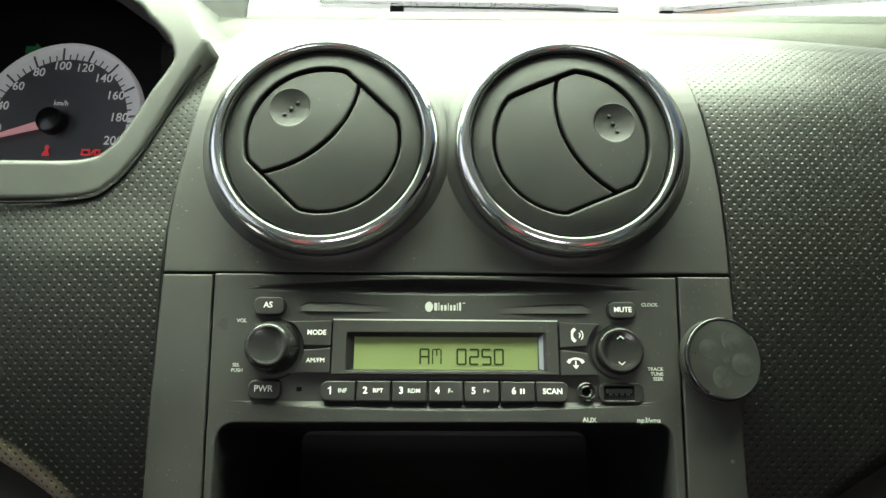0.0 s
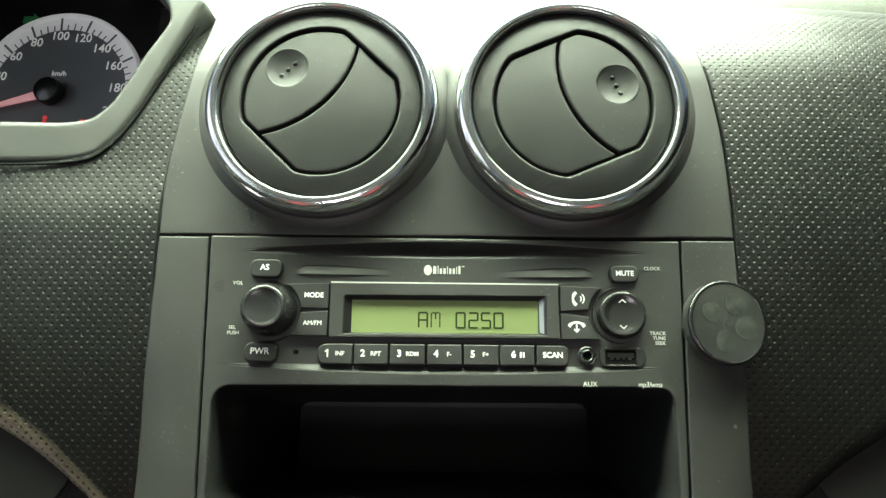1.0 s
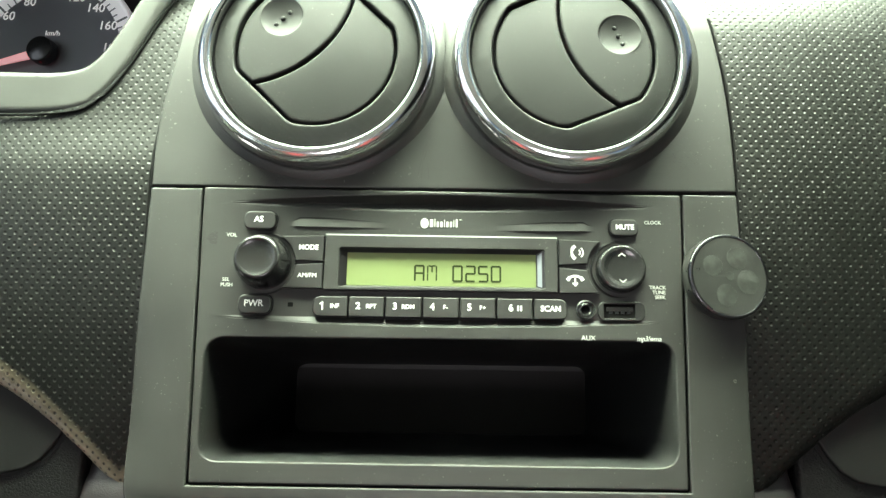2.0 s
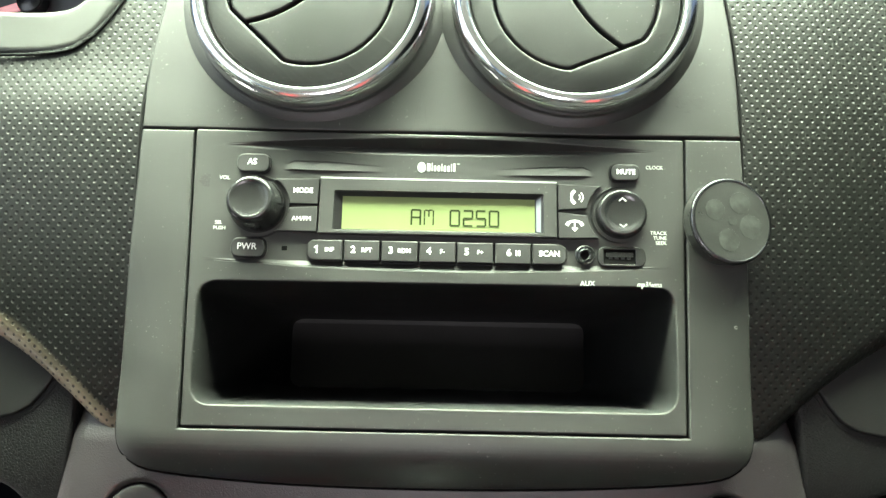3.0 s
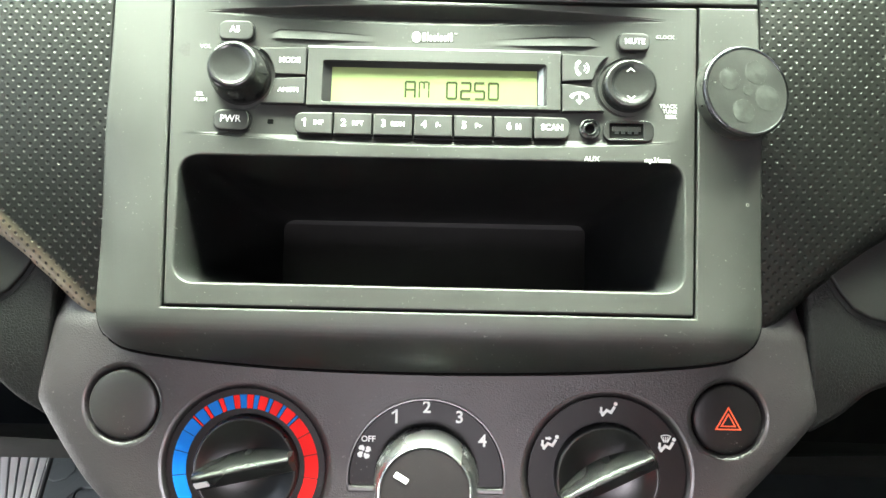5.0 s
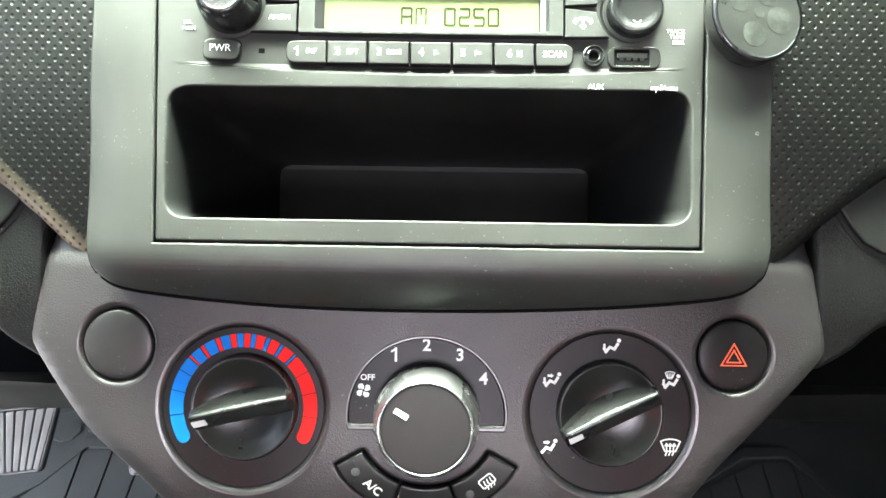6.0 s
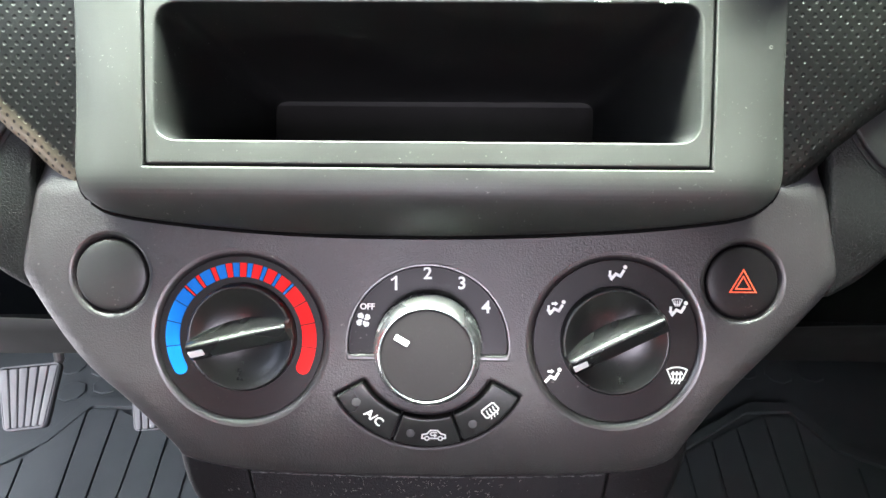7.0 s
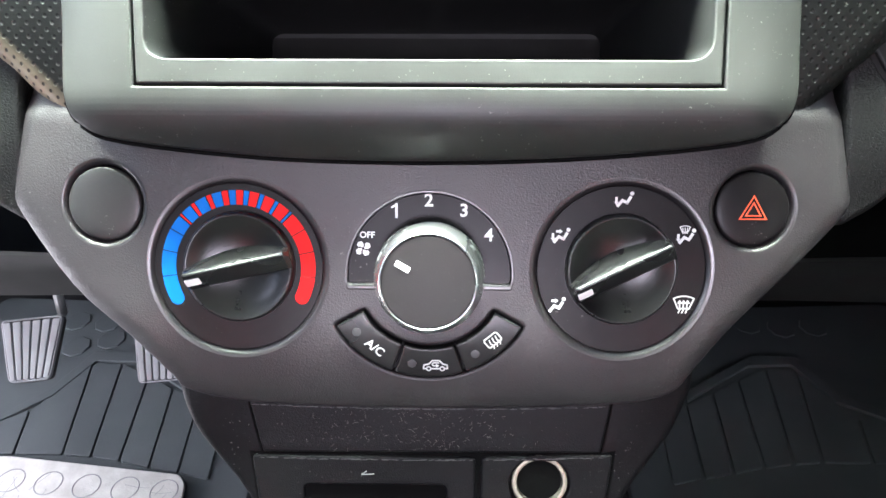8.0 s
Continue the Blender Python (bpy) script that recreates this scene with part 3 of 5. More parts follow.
sur = [(-122, -0.4), (-121.6, -40), (-121.7, -80), (-122.0, -112), (-121.0, -122.6), (-116.5, -130.2), (-103, -135.3), (-54, -139.8), (4, -140.8), (60, -139), (104, -134.9), (117, -129.6), (121.5, -122), (122.4, -112), (122.6, -80), (122.9, -50), (123.2, -0.7)]
sur = sur[:3] + smooth_line(sur[3:14], 4) + sur[14:]
BEZ = [(-99.6, 0.1), (99.8, -1.0), (95.5, -118.0), (-95.0, -118.0)]


def lip(u, v, w):
    d = max(0.0, -116.5 - v) / 23.0
    c = max(0.0, abs(u - 1) - 102) / 20.0
    return (u, v, w - 12.5 * d ** 3 - 4.2 * c ** 2.4 * ease((-45 - v) / 60))


me = plate([sur + [(100.5, -0.6), (96.3, -118.6), (-95.8, -118.6), (-100.3, -0.4)]], -0.1, 36, 0.85, 4)
part("radio_surround", bent(me, lip, [-121, -119, -116, -113, -110, -107, -104, 104, 107, 109, 112, 115, 118, 121] + list(range(-100, 101, 10)), [-50, -60, -70, -80, -90, -100, -108] + [-117 - 1.2 * k for k in range(20)]), M_TRIM, stack, "scuffed satin frame curling under at the bottom")
# Black sheet added behind the bezel gap to supply its shade.
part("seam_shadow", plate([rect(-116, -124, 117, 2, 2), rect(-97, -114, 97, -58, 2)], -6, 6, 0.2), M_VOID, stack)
low_edge = [p for p in sur if p[1] < -116]
part("seam", rod([lip(x, y - 0.4, -2.4) for x, y in low_edge], 0.9), M_VOID, stack, "dark joint under the curled lip")
for s in (-1, 1):
    edge = [p for p in sur if p[0] * s > 0 and p[1] > -124 and abs(p[0]) > 105] + [p for p in (edge_l if s < 0 else edge_r) if p[1] < 90]
    edge.sort(key=lambda p: p[1])
    part("seam", rod([rolled(x + 0.55 * s, y, -0.75 - 20.0 * ((y - 20) / 160) ** 2 - (3.0 * ease((y - 5) / 30) if s < 0 else 0.0)) for x, y in edge], 0.75), M_VOID, stack, "dark joint beside the trim")


# ---------- air vents ----------
def louvre_outline(r, h, n=20):
    a = math.asin(h / r)
    right = [(r * math.cos(-a + 2 * a * i / n), r * math.sin(-a + 2 * a * i / n)) for i in range(n + 1)]
    left = [(-x, -y) for x, y in right]
    return rounded(right + left, 1.5, 2)


def split_arc(h, dx=0.0):
    """The curved joint between the two flaps, from the lower chord to the upper one."""
    R = (h * h + 9.9 ** 2) / (2 * 9.9)
    a = math.asin(h / R)
    return [(-2.5 + dx + R - R * math.cos(-a + 2 * a * i / 16), R * math.sin(-a + 2 * a * i / 16)) for i in range(17)]


def air_vent():
    v = thing("air_vent", WORLD, "round black air vent with closed flaps and a chrome ring", "air vent", "round dash vents")
    part("collar", lathe([(60, -16), (58, -2.5), (55.5, -0.5), (53.2, 0.5), (52, 1.2), (50, 1.7), (46, 2), (45, -6)], 96), M_TRIM, v, "swelling plastic collar")
    ring = smooth_line([(43.9, 8.0), (44.2, 10.2), (44.9, 11.4), (45.9, 11.8), (47.3, 11.6), (48.7, 10.9), (50.0, 9.6), (50.9, 7.6), (51.4, 5.0), (51.6, 2.0)], 4)
    part("chrome_ring", lathe(ring, 112), M_CHROME, v, "polished chrome ring")
    face = plate([circle(0, 0, 44.0, 72), louvre_outline(34.6, 30.4)], 10.6, 5, 1.1, 3)
    part("face", bent(face, lambda x, y, w: (x, y, w - 2.6 * max(0, (math.hypot(x, y) - 30) / 13.5) ** 2), range(-42, 43, 6), range(-42, 43, 6)), M_VENT, v, "black vent face")
    part("inner_rim", lathe([(43.9, 4), (43.9, 7.4), (44.6, 7.4), (44.6, 4)], 96), M_DARK, v)
    part("duct", lathe([(0, 4.5), (36, 4.5), (36, 2)], 48), M_DARK, v, "dark duct behind the flaps")
    h, r = 29.3, 33.5
    a = math.asin(h / r)
    arc = split_arc(h, 0.6)
    big = [(r * math.cos(-a + 2 * a * i / 20), r * math.sin(-a + 2 * a * i / 20)) for i in range(21)] + arc[::-1]
    arc = split_arc(h, -0.6)
    small = [(-r * math.cos(-a + 2 * a * i / 20), -r * math.sin(-a + 2 * a * i / 20)) for i in range(21)] + arc

    def dome(x, y, w):
        return (x, y, w - 0.0018 * (x * x + y * y))
    cuts = range(-32, 33, 4)
    f1 = part("flap", bent(plate([rounded(big, 1.0, 2), circle(21, 0, 8.4, 40)], 11.2, 4, 1.1, 3), dome, cuts, cuts), M_VENT, v, "large flap with a thumb dimple")
    part("dimple", lathe([(0, 8.7), (3.5, 8.85), (6.3, 9.35), (8.3, 10.0), (9.3, 10.4), (9.8, 10.3)], 40), M_VENT, f1, "hollow thumb dimple", shift(21, 0, -0.15))
    for k in (-1, 0, 1):
        part("dot", lathe([(1.15, -0.6), (1.05, 0.2), (0.7, 0.75), (0, 1.0)], 14), M_VENT, f1, "", shift(21, 4.1 * k, 8.55))
    part("flap", bent(plate([rounded(small, 1.0, 2)], 11.0, 4, 1.1, 3), dome, cuts, cuts), M_VENT, v, "crescent flap")
    return v


vent = air_vent()
vent.matrix_world = at(MA, VL[0], VL[1], 0, 135.8)
copy_thing(vent, at(MA, VR[0], VR[1], 0, 23.5))

# ---------- car radio ----------
radio = thing("car_radio", MA, "black car radio with green display and storage pocket", "car radio")


def arch_top(u):
    return -2.6 - 4.6 * (u / 92) ** 2


def arch_low(u):
    return -56.8 + 3.2 * (u / 92) ** 2


def face_w(u):
    return 0.14 - 2.6 * max(0.0, 1 - (u / 88.0) ** 2)


POCK = rounded([(-93.0, -62.6), (93.4, -62.0), (92.4, -109.6), (-92.2, -109.6)], [8, 8, 8, 8], 7)
n = 60
EDGE = 87.0
upper = [(-EDGE + 2 * EDGE * i / n, arch_top(-EDGE + 2 * EDGE * i / n)) for i in range(n + 1)]
lower = [(-EDGE + 2 * EDGE * i / n, arch_low(-EDGE + 2 * EDGE * i / n)) for i in range(n + 1)]
part("bezel", plate([rounded(BEZ, 1.0, 3), upper + lower[::-1], POCK], 0, 5, 0.85, 4), M_RADIO, radio, "black plastic bezel")
grid = []
for i in range(2 * n + 9):
    u = -92 + 184 * i / (2 * n + 8)
    k = max(0.0, 1 - (u / 88.0) ** 2)
    d, q = face_w(u), min(1.0, k * 2.5)
    t, b = arch_top(u), arch_low(u)
    s = max(0.0, min(1.0, (abs(u) - 23) / 23)) * ease((61.5 - abs(u)) / 2.5)
    sv = -0.5 if u > 0 else 0.0
    p = k ** 1.5
    grid.append([(u, t + 0.4, 0.12 - 0.9 * q), (u, t + 0.1, 0.13 - 0.5 * q), (u, t + 0.02, 0.12 - 0.6 * q), (u, t - 2.3 * k - 0.08, d - 2.3 * p), (u, t - 2.4 * k - 0.1, d - 2.4 * p), (u, t - 3.4 * k - 0.15, d - 1.9 * p), (u, t - 5.2 * k - 0.2, d - 0.4 * p), (u, t - 6.0 * k - 0.3, d), (u, t - 6.1 * k - 0.34, d), (u, -12.25 - 1.5 * (1 - s) + sv, d), (u, -12.3 - 1.5 * (1 - s) + sv, d), (u, -12.55 - 1.5 * (1 - s) + sv, d - 0.32 * s), (u, -12.75 - 1.5 * (1 - s) + sv, d - 0.3 * s), (u, -14.2 - 0.8 * (1 - s) + sv, d + 0.12 * s), (u, -16.15 + sv, d + 0.8 * s), (u, -16.35 + sv, d + 0.8 * s), (u, -16.7 + sv, d + 0.02 * s), (u, -16.75 + sv, d), (u, -18, d), (u, -20, d), (u, -30, d), (u, -40, d), (u, b + 3.1 * k + 0.34, d), (u, b + 3.0 * k + 0.3, d), (u, b + 2.6 * k + 0.2, d + 0.1 * k), (u, b + 2.5 * k + 0.18, d + 0.2 * k), (u, b, 0.1 - 0.35 * q), (u, b - 0.1, 0.13 - 0.35 * q), (u, b - 0.4, 0.12 - 0.9 * q)])
part("front", skin(grid), M_RADIO, radio, "shallow curved black front")


def lofted_pocket():
    rows = []
    for fx, fy, w in ((0.0, 0.0, -0.4), (0.003, 0.004, -1.0), (0.006, 0.010, -2.5), (0.010, 0.02, -5.0), (0.018, 0.036, -12), (0.048, 0.085, -36), (0.135, 0.22, -112)):
        rows.append([(x * (1 - fx), y + fy * (-86.5 - y), w) for x, y in POCK])
    return loft(rows, True, False)


pocket = part("storage_pocket", lofted_pocket(), M_POCKET, radio, "deep empty black storage pocket")
part("back_wall", plate([rect(-84, -106, 84, -66, 2)], -111, 3, 0.2), M_POCKET, pocket)
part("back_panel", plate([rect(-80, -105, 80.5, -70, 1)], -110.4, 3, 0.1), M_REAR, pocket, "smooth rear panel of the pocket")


def button(name, outline, top, thick, label, mat=None, parent=None, bevel=0.7):
    return part(name, plate([outline], top, thick, bevel, 3), mat or M_BUTTON, parent or radio, label)


def gutter(outline_grown, w):
    part("gap", plate([outline_grown], w, 1.5, 0.05), M_DARK, radio)


def pill(x0, y0, x1, y1):
    return rect(x0, y0, x1, y1, (y1 - y0) * 0.46, 8)


def printed(name, body, x, y, size, w, parent, mat=None, **kw):
    return part(name, text(body, x, y, size, w, **kw), mat or M_WHITE, parent, "printed lettering")


def numeral(body, x, y, size, w, parent):
    """A bold printed figure; the one is drawn with its flag."""
    if body == "1":
        h = size / 2
        me = joined([strokes([[(x + 0.12 * size, y - h), (x + 0.12 * size, y + h)]], 0.19 * size, w + 0.08), strokes([[(x + 0.08 * size, y + h * 0.88), (x - 0.22 * size, y + h * 0.5)]], 0.15 * size, w + 0.08)])
        return part("numeral", me, M_WHITE, parent, "printed lettering")
    return printed("numeral", body, x, y, size, w, parent, bold=0.03 * size)


for body, (x0, y0, x1, y1), (tx, ty, ts) in (("AS", (-81.4, -18.2, -68.1, -10.4), (-75.2, -14.0, 2.5)), ("MUTE", (69.4, -19.1, 81.2, -11.9), (75.5, -15.4, 2.2)), ("PWR", (-81.2, -53.2, -67.7, -45.2), (-74.8, -48.9, 2.7))):
    gutter(pill(x0 - 0.5, y0 - 0.5, x1 + 0.5, y1 + 0.5), face_w(tx) + 0.05)
    bt = button("button", pill(x0, y0, x1, y1), 1.2, 4, "black pill-shaped button")
    printed("lettering", body, tx, ty, ts, 1.2, bt, bold=0.06 if body != "PWR" else 0.02, wide=0.98)
xs = [(-51.2, -37.0), (-36.5, -22.4), (-21.8, -7.4), (-6.8, 7.6), (8.2, 22.4), (23.0, 37.2), (37.8, 51.2)]
words = [("1", "INF"), ("2", "RPT"), ("3", "RDM"), ("4", "F-"), ("5", "F+"), ("6", ""), ("", "SCAN")]
gutter(rect(-51.6, -54.4, 51.6, -45.0, 3.5), -1.9)
for i, ((x0, x1), (a, b)) in enumerate(zip(xs, words)):
    rr = [3.6, 0.5, 0.5, 3.6] if i == 0 else ([0.5, 3.6, 3.6, 0.5] if i == 6 else 0.5)
    bt = button("button", rounded([(x0, -53.8), (x1, -53.8), (x1, -45.5), (x0, -45.5)], rr, 6), 0.9, 4, "black preset button", bevel=0.55)
    cx = (x0 + x1) / 2
    if a:
        numeral(a, cx - (3.4 if b else 1.6), -49.4, 2.8, 0.9, bt)
    if b:
        printed("lettering", b, cx + (1.9 if a else 0), -49.5, 2.3 if not a else 1.8, 0.9, bt, bold=0.06 if not a else 0.02, wide=1.0)
    if i == 5:
        part("pause_mark", strokes([[(cx + 1.3, -50.3), (cx + 1.3, -48.6)], [(cx + 2.5, -50.3), (cx + 2.5, -48.6)]], 0.6, 0.99), M_WHITE, bt)

# display block with mode and telephone buttons
block = part("display_block", plate([rect(-47.2, -42.9, 47.6, -20.2, 0.6, 2), rect(-41.3, -41.3, 42.3, -25.4, 0.8, 3)], 1.0, 5, 0.35, 2), M_RADIO, radio, "raised black display surround")
slope = [[(x, y, 0.6) for x, y in ((-41.6, -41.6), (42.6, -41.6), (42.6, -25.1), (-41.6, -25.1))], [(x, y, -1.2) for x, y in ((-38.3, -40.6), (39.1, -40.6), (39.1, -27.0), (-38.3, -27.0))], [(x, y, -2.2) for x, y in ((-38.3, -40.6), (39.1, -40.6), (39.1, -27.0), (-38.3, -27.0))]]
part("display_frame", loft(slope), M_GLOSS, block, "sloping black frame round the display")
# Opaque pale strip: the edge's reflected sheen is given as colour.
edge = [[(x, y, w) for x, y, w in ((41.3, -40.8, 0.05), (41.3, -26.4, 0.05))], [(x, y, w) for x, y, w in ((39.6, -40.2, -0.9), (39.6, -27.6, -0.9))]]
part("display_edge", loft(edge, False), M_EDGE_SHEEN, block, "edge beside the display with its pale sheen put into the colour")
lcd = part("display", plate([rect(-38.6, -40.9, 39.4, -26.7, 0.3, 2)], -1.3, 1.5, 0.05), M_LCD, radio, "glowing yellow-green display")
SEGS = {"A": "abcefg", "M": "M", "0": "abcdef", "2": "abged", "5": "afgcd"}


def segment_digit(ch, x, y, wd, ht):
    k = 0.14
    xl, xr, yt, ym, yb = x + k * 3, x + wd - k * 3, y + ht, y + ht / 2, y
    g = 0.28
    seg = {"a": [(xl + g, yt), (xr - g, yt)], "b": [(xr, yt - g), (xr, ym + g)], "c": [(xr, ym - g), (xr, yb + g)], "d": [(xl + g, yb), (xr - g, yb)], "e": [(xl, ym - g), (xl, yb + g)], "f": [(xl, yt - g), (xl, ym + g)], "g": [(xl + g, ym), (xr - g, ym)]}
    if ch == "M":
        return [strokes([s], 0.55, -1.14) for s in (seg["b"], seg["c"], seg["e"], seg["f"], [(xl + 0.5, yt), ((xl + xr) / 2 - 0.2, yt - 0.2)], [((xl + xr) / 2, yt - 0.4), ((xl + xr) / 2, ym + 0.6)], [((xl + xr) / 2 + 0.2, yt), (xr - 0.5, yt)])]
    return [strokes([seg[c]], 0.75, -1.14) for c in SEGS[ch]]


for ch, x in (("A", -10.8), ("M", -5.6), ("0", 4.8), ("2", 10.1), ("5", 15.3), ("0", 20.5)):
    for me in segment_digit(ch, x, -38.4, 4.4, 6.2):
        part("segment", me, M_SEG, lcd, "dark display segment")
part("rule", strokes([[(-47, -20.0), (47.4, -20.3)]], 0.5, 1.0), M_GREY, block, "pale edge line")


def around(cx, cy, r, a0, a1, n=10):
    return [(cx + r * math.cos(radians(a0 + (a1 - a0) * i / n)), cy + r * math.sin(radians(a0 + (a1 - a0) * i / n))) for i in range(n + 1)]


KV, KT = (-72.0, -32.1), (73.3, -32.7)
for body, pts, ty in (("MODE", [(-47.8, -20.4), (-47.8, -31.2)] + around(*KV, 12.7, 5, 62), -25.6), ("AM/FM", [(-47.8, -32.0), (-47.8, -42.4)] + around(*KV, 12.7, -54, -3), -37.2)):
    bt = button("button", rounded(pts, 0.3, 2), 0.9, 4, "flat black side button", bevel=0.4)
    printed("lettering", body, -54.0, ty, 2.1 if body == "MODE" else 1.9, 0.9, bt, bold=0.05 if body == "MODE" else 0.0, wide=0.98 if body == "MODE" else 1.0)
for k, (pts, ty) in enumerate((([(48.2, -31.6), (48.2, -20.8)] + around(*KT, 13.6, 124, 172), -26.0), ([(48.2, -43.2), (48.2, -32.4)] + around(*KT, 13.6, 184, 228), -37.6))):
    bt = button("button", rounded(pts, 0.3, 2), 0.9, 4, "flat black telephone button", bevel=0.4)
    if k == 0:
        hs = [(54.6 + 0.9 - 2.0 * math.cos(a), -26.2 + 2.7 * math.sin(a)) for a in [radians(-62 + 124 * i / 8) for i in range(9)]]
        marks = [hs, around(55.6, -26.2, 1.3, -45, 45, 5), around(55.6, -26.2, 2.5, -45, 45, 5)]
        part("symbol", joined([strokes([hs[:3], hs[-3:]], 1.3, 1.0), strokes([hs], 0.9, 1.0), strokes(marks[1:], 0.45, 1.0)]), M_WHITE, bt, "white handset symbol")
    else:
        hs = [(54.6 + 3.0 * math.cos(a), -37.9 + 1.9 * math.sin(a)) for a in [radians(15 + 150 * i / 8) for i in range(9)]]
        part("symbol", joined([strokes([hs], 0.9, 1.0), strokes([hs[:2], hs[-2:]], 1.4, 1.0), strokes([[(54.6, -37.0), (54.6, -39.4)], [(53.7, -38.9), (54.6, -39.9), (55.5, -38.9)]], 0.55, 1.0)]), M_WHITE, bt, "white hang-up symbol")

# rotary knobs
part("knob_well", lathe([(13.2, -0.9), (12.4, -0.6), (11.8, -2.5), (0, -2.6)], 48), M_DARK, radio, "", shift(*KV, 0))
knob = part("volume_knob", lathe([(11.0, -2.5), (11.0, 1.5)] + smooth_line([(10.6, 4.5), (9.8, 8.6), (9.3, 10.4), (8.5, 11.6), (7.5, 12.0), (6.3, 11.6), (3.5, 11.1), (0, 11.0)], 5), 72), M_KNOB, radio, "tall black volume knob with a dished top", shift(*KV, 0))
part("knob_well", lathe([(12.2, -0.9), (11.4, -0.5), (10.6, -2), (0, -2.2)], 48), M_DARK, radio, "", shift(*KT, 0))
seek = part("seek_knob", lathe([(10.0, -2)] + smooth_line([(9.95, 1.0), (9.7, 2.5), (8.8, 3.5), (7.6, 3.5), (5, 2.8), (0, 2.6)], 5), 72), M_KNOB, radio, "flat black rocker knob", shift(*KT, 0))
part("arrow_mark", strokes([[(-1.3, 4.8), (0, 5.9), (1.3, 4.8)], [(-1.3, -4.8), (0, -5.9), (1.3, -4.8)]], 0.42, 3.1), M_GREY, seek, "printed up and down arrows")

# slots, sockets and print
part("microphone_hole", plate([rect(-61.6, -49.8, -59.4, -48.0, 0.4)], face_w(-60) + 0.12, 1, 0.03), M_VOID, radio)
jack = part("aux_socket", lathe([(3.9, -1.6), (3.9, -0.5), (3.5, -0.2), (3.0, -0.8), (2.6, -0.6), (2.2, -0.3), (1.7, -0.8), (1.6, -2)], 32), M_KNOB, radio, "round audio socket", shift(58.6, -49.6, 0.9))
part("hole", lathe([(1.9, -0.7), (1.75, -1.6), (0, -1.6)], 20), M_VOID, jack)
usb = part("usb_port", plate([pill(63.6, -54.0, 82.4, -45.9), rect(66.0, -52.9, 78.4, -47.2, 0.4, 2)], 0.45, 3, 0.35, 2), M_KNOB, radio, "dusty usb socket in a pill-shaped surround")
part("cavity", plate([rect(65.6, -53.2, 78.8, -46.9, 0.3)], -0.3, 2, 0.1), M_VOID, usb)
part("tongue", box(67.0, -50.0, -1.6, 77.6, -48.3, 0.1, 0.1), M_GLOSS, usb)
for k in range(4):
    part("contact", box(68.0 + 2.4 * k, -50.9, -1.6, 69.4 + 2.4 * k, -50.1, 0.0, 0.05), M_DARKCHROME, usb)
for body, x, y, s, kw in (("VOL", -86.2, -20.6, 1.6, {}), ("SEL", -87.1, -39.2, 1.5, {}), ("PUSH", -86.6, -41.4, 1.5, {}), ("CLOCK", 87.3, -13.1, 1.5, {}), ("AUX", 59.3, -60.9, 2.0, {}), ("mp3/wma", 83.4, -60.9, 2.1, {"slant": 0.25, "wide": 0.85}), ("TRACK", 91.2, -40.2, 1.5, {"align": "RIGHT"}), ("TUNE", 91.0, -42.2, 1.5, {"align": "RIGHT"}), ("SEEK", 90.9, -44.2, 1.5, {"align": "RIGHT"})):
    on = face_w(x) - 0.05 if y > -56 and abs(x) < 90 else 0.1 if y > -56 else 0.0
    printed("lettering", body, x, y, s, on + 0.13, radio, M_GREY, thick=0.1, bold=0.015, **kw)
bw = face_w(0) + 0.25
part("badge_oval", plate([[(-6.9 + 1.7 * math.cos(a), -13.9 + 2.2 * math.sin(a)) for a in [2 * math.pi * i / 28 for i in range(28)]]], bw, 0.6, 0.05), M_GREY, radio, "white oval badge")
for x0, x1, y1 in ((-4.8, -3.2, -12.0), (-2.9, -2.3, -11.7), (-2.0, -0.8, -12.9), (-0.5, 0.8, -12.9), (1.1, 1.7, -12.1), (2.0, 3.2, -12.9), (3.5, 4.7, -12.9), (5.0, 5.6, -12.1), (5.9, 7.0, -11.8), (7.4, 8.8, -11.9)):
    y0 = -15.7 if x1 < 7.2 else -12.6
    part("badge_bar", plate([rect(x0 + 0.12, y0 + 0.2, x1 - 0.12, y1 - 0.2, 0.25, 3)], bw, 0.6, 0.04), M_GREY, radio)

# wear: scratches, rubbed patches and dust
def scuff(name, parent, lines, width, w, label, mat=None):
    return part(name, strokes(lines, width, w, 0.05), mat or M_SCUFF, parent, label)


rng = random.Random(11)


def rubbed(cx, cy, rx, ry, count, length=1.2):
    """Short crossing rub marks filling an uneven patch."""
    lines = []
    for k in range(count):
        a, r = rng.uniform(0, 6.28), rng.random() ** 0.5
        x, y, d = cx + rx * r * math.cos(a), cy + ry * r * math.sin(a), rng.uniform(-0.7, 0.7)
        h = length * rng.uniform(0.2, 0.6)
        lines.append([(x - h * math.cos(d), y - h * math.sin(d)), (x + h * math.cos(d), y + h * math.sin(d))])
    return lines


for ln in ([(-4.1, 25.9), (-6.2, 21.2), (-7.8, 16.8), (-9.3, 10.5), (-10.2, 4.4)], [(-5.5, 20.1), (-8.2, 11.7), (-8.6, 4.8)], [(-6.1, 11.8), (-5.4, 4.2)], [(-83.2, 10.5), (-83.6, 7.2)]):
    scuff("scratch", stack, [ln], 0.16, -0.12, "thin dark scratch")
scuff("rub_mark", stack, rubbed(-70, 4.0, 7.5, 1.1, 26, 0.9), 0.22, -0.12, "dark rubbed patch")
scuff("rub_mark", stack, rubbed(103, 15.5, 6, 4.5, 24, 1.6), 0.2, -0.12, "faint smudge")
scuff("rub_mark", stack, rubbed(2.6, -124.2, 4.2, 1.4, 22, 1.2), 0.25, -1.05, "dark rubbed patch")
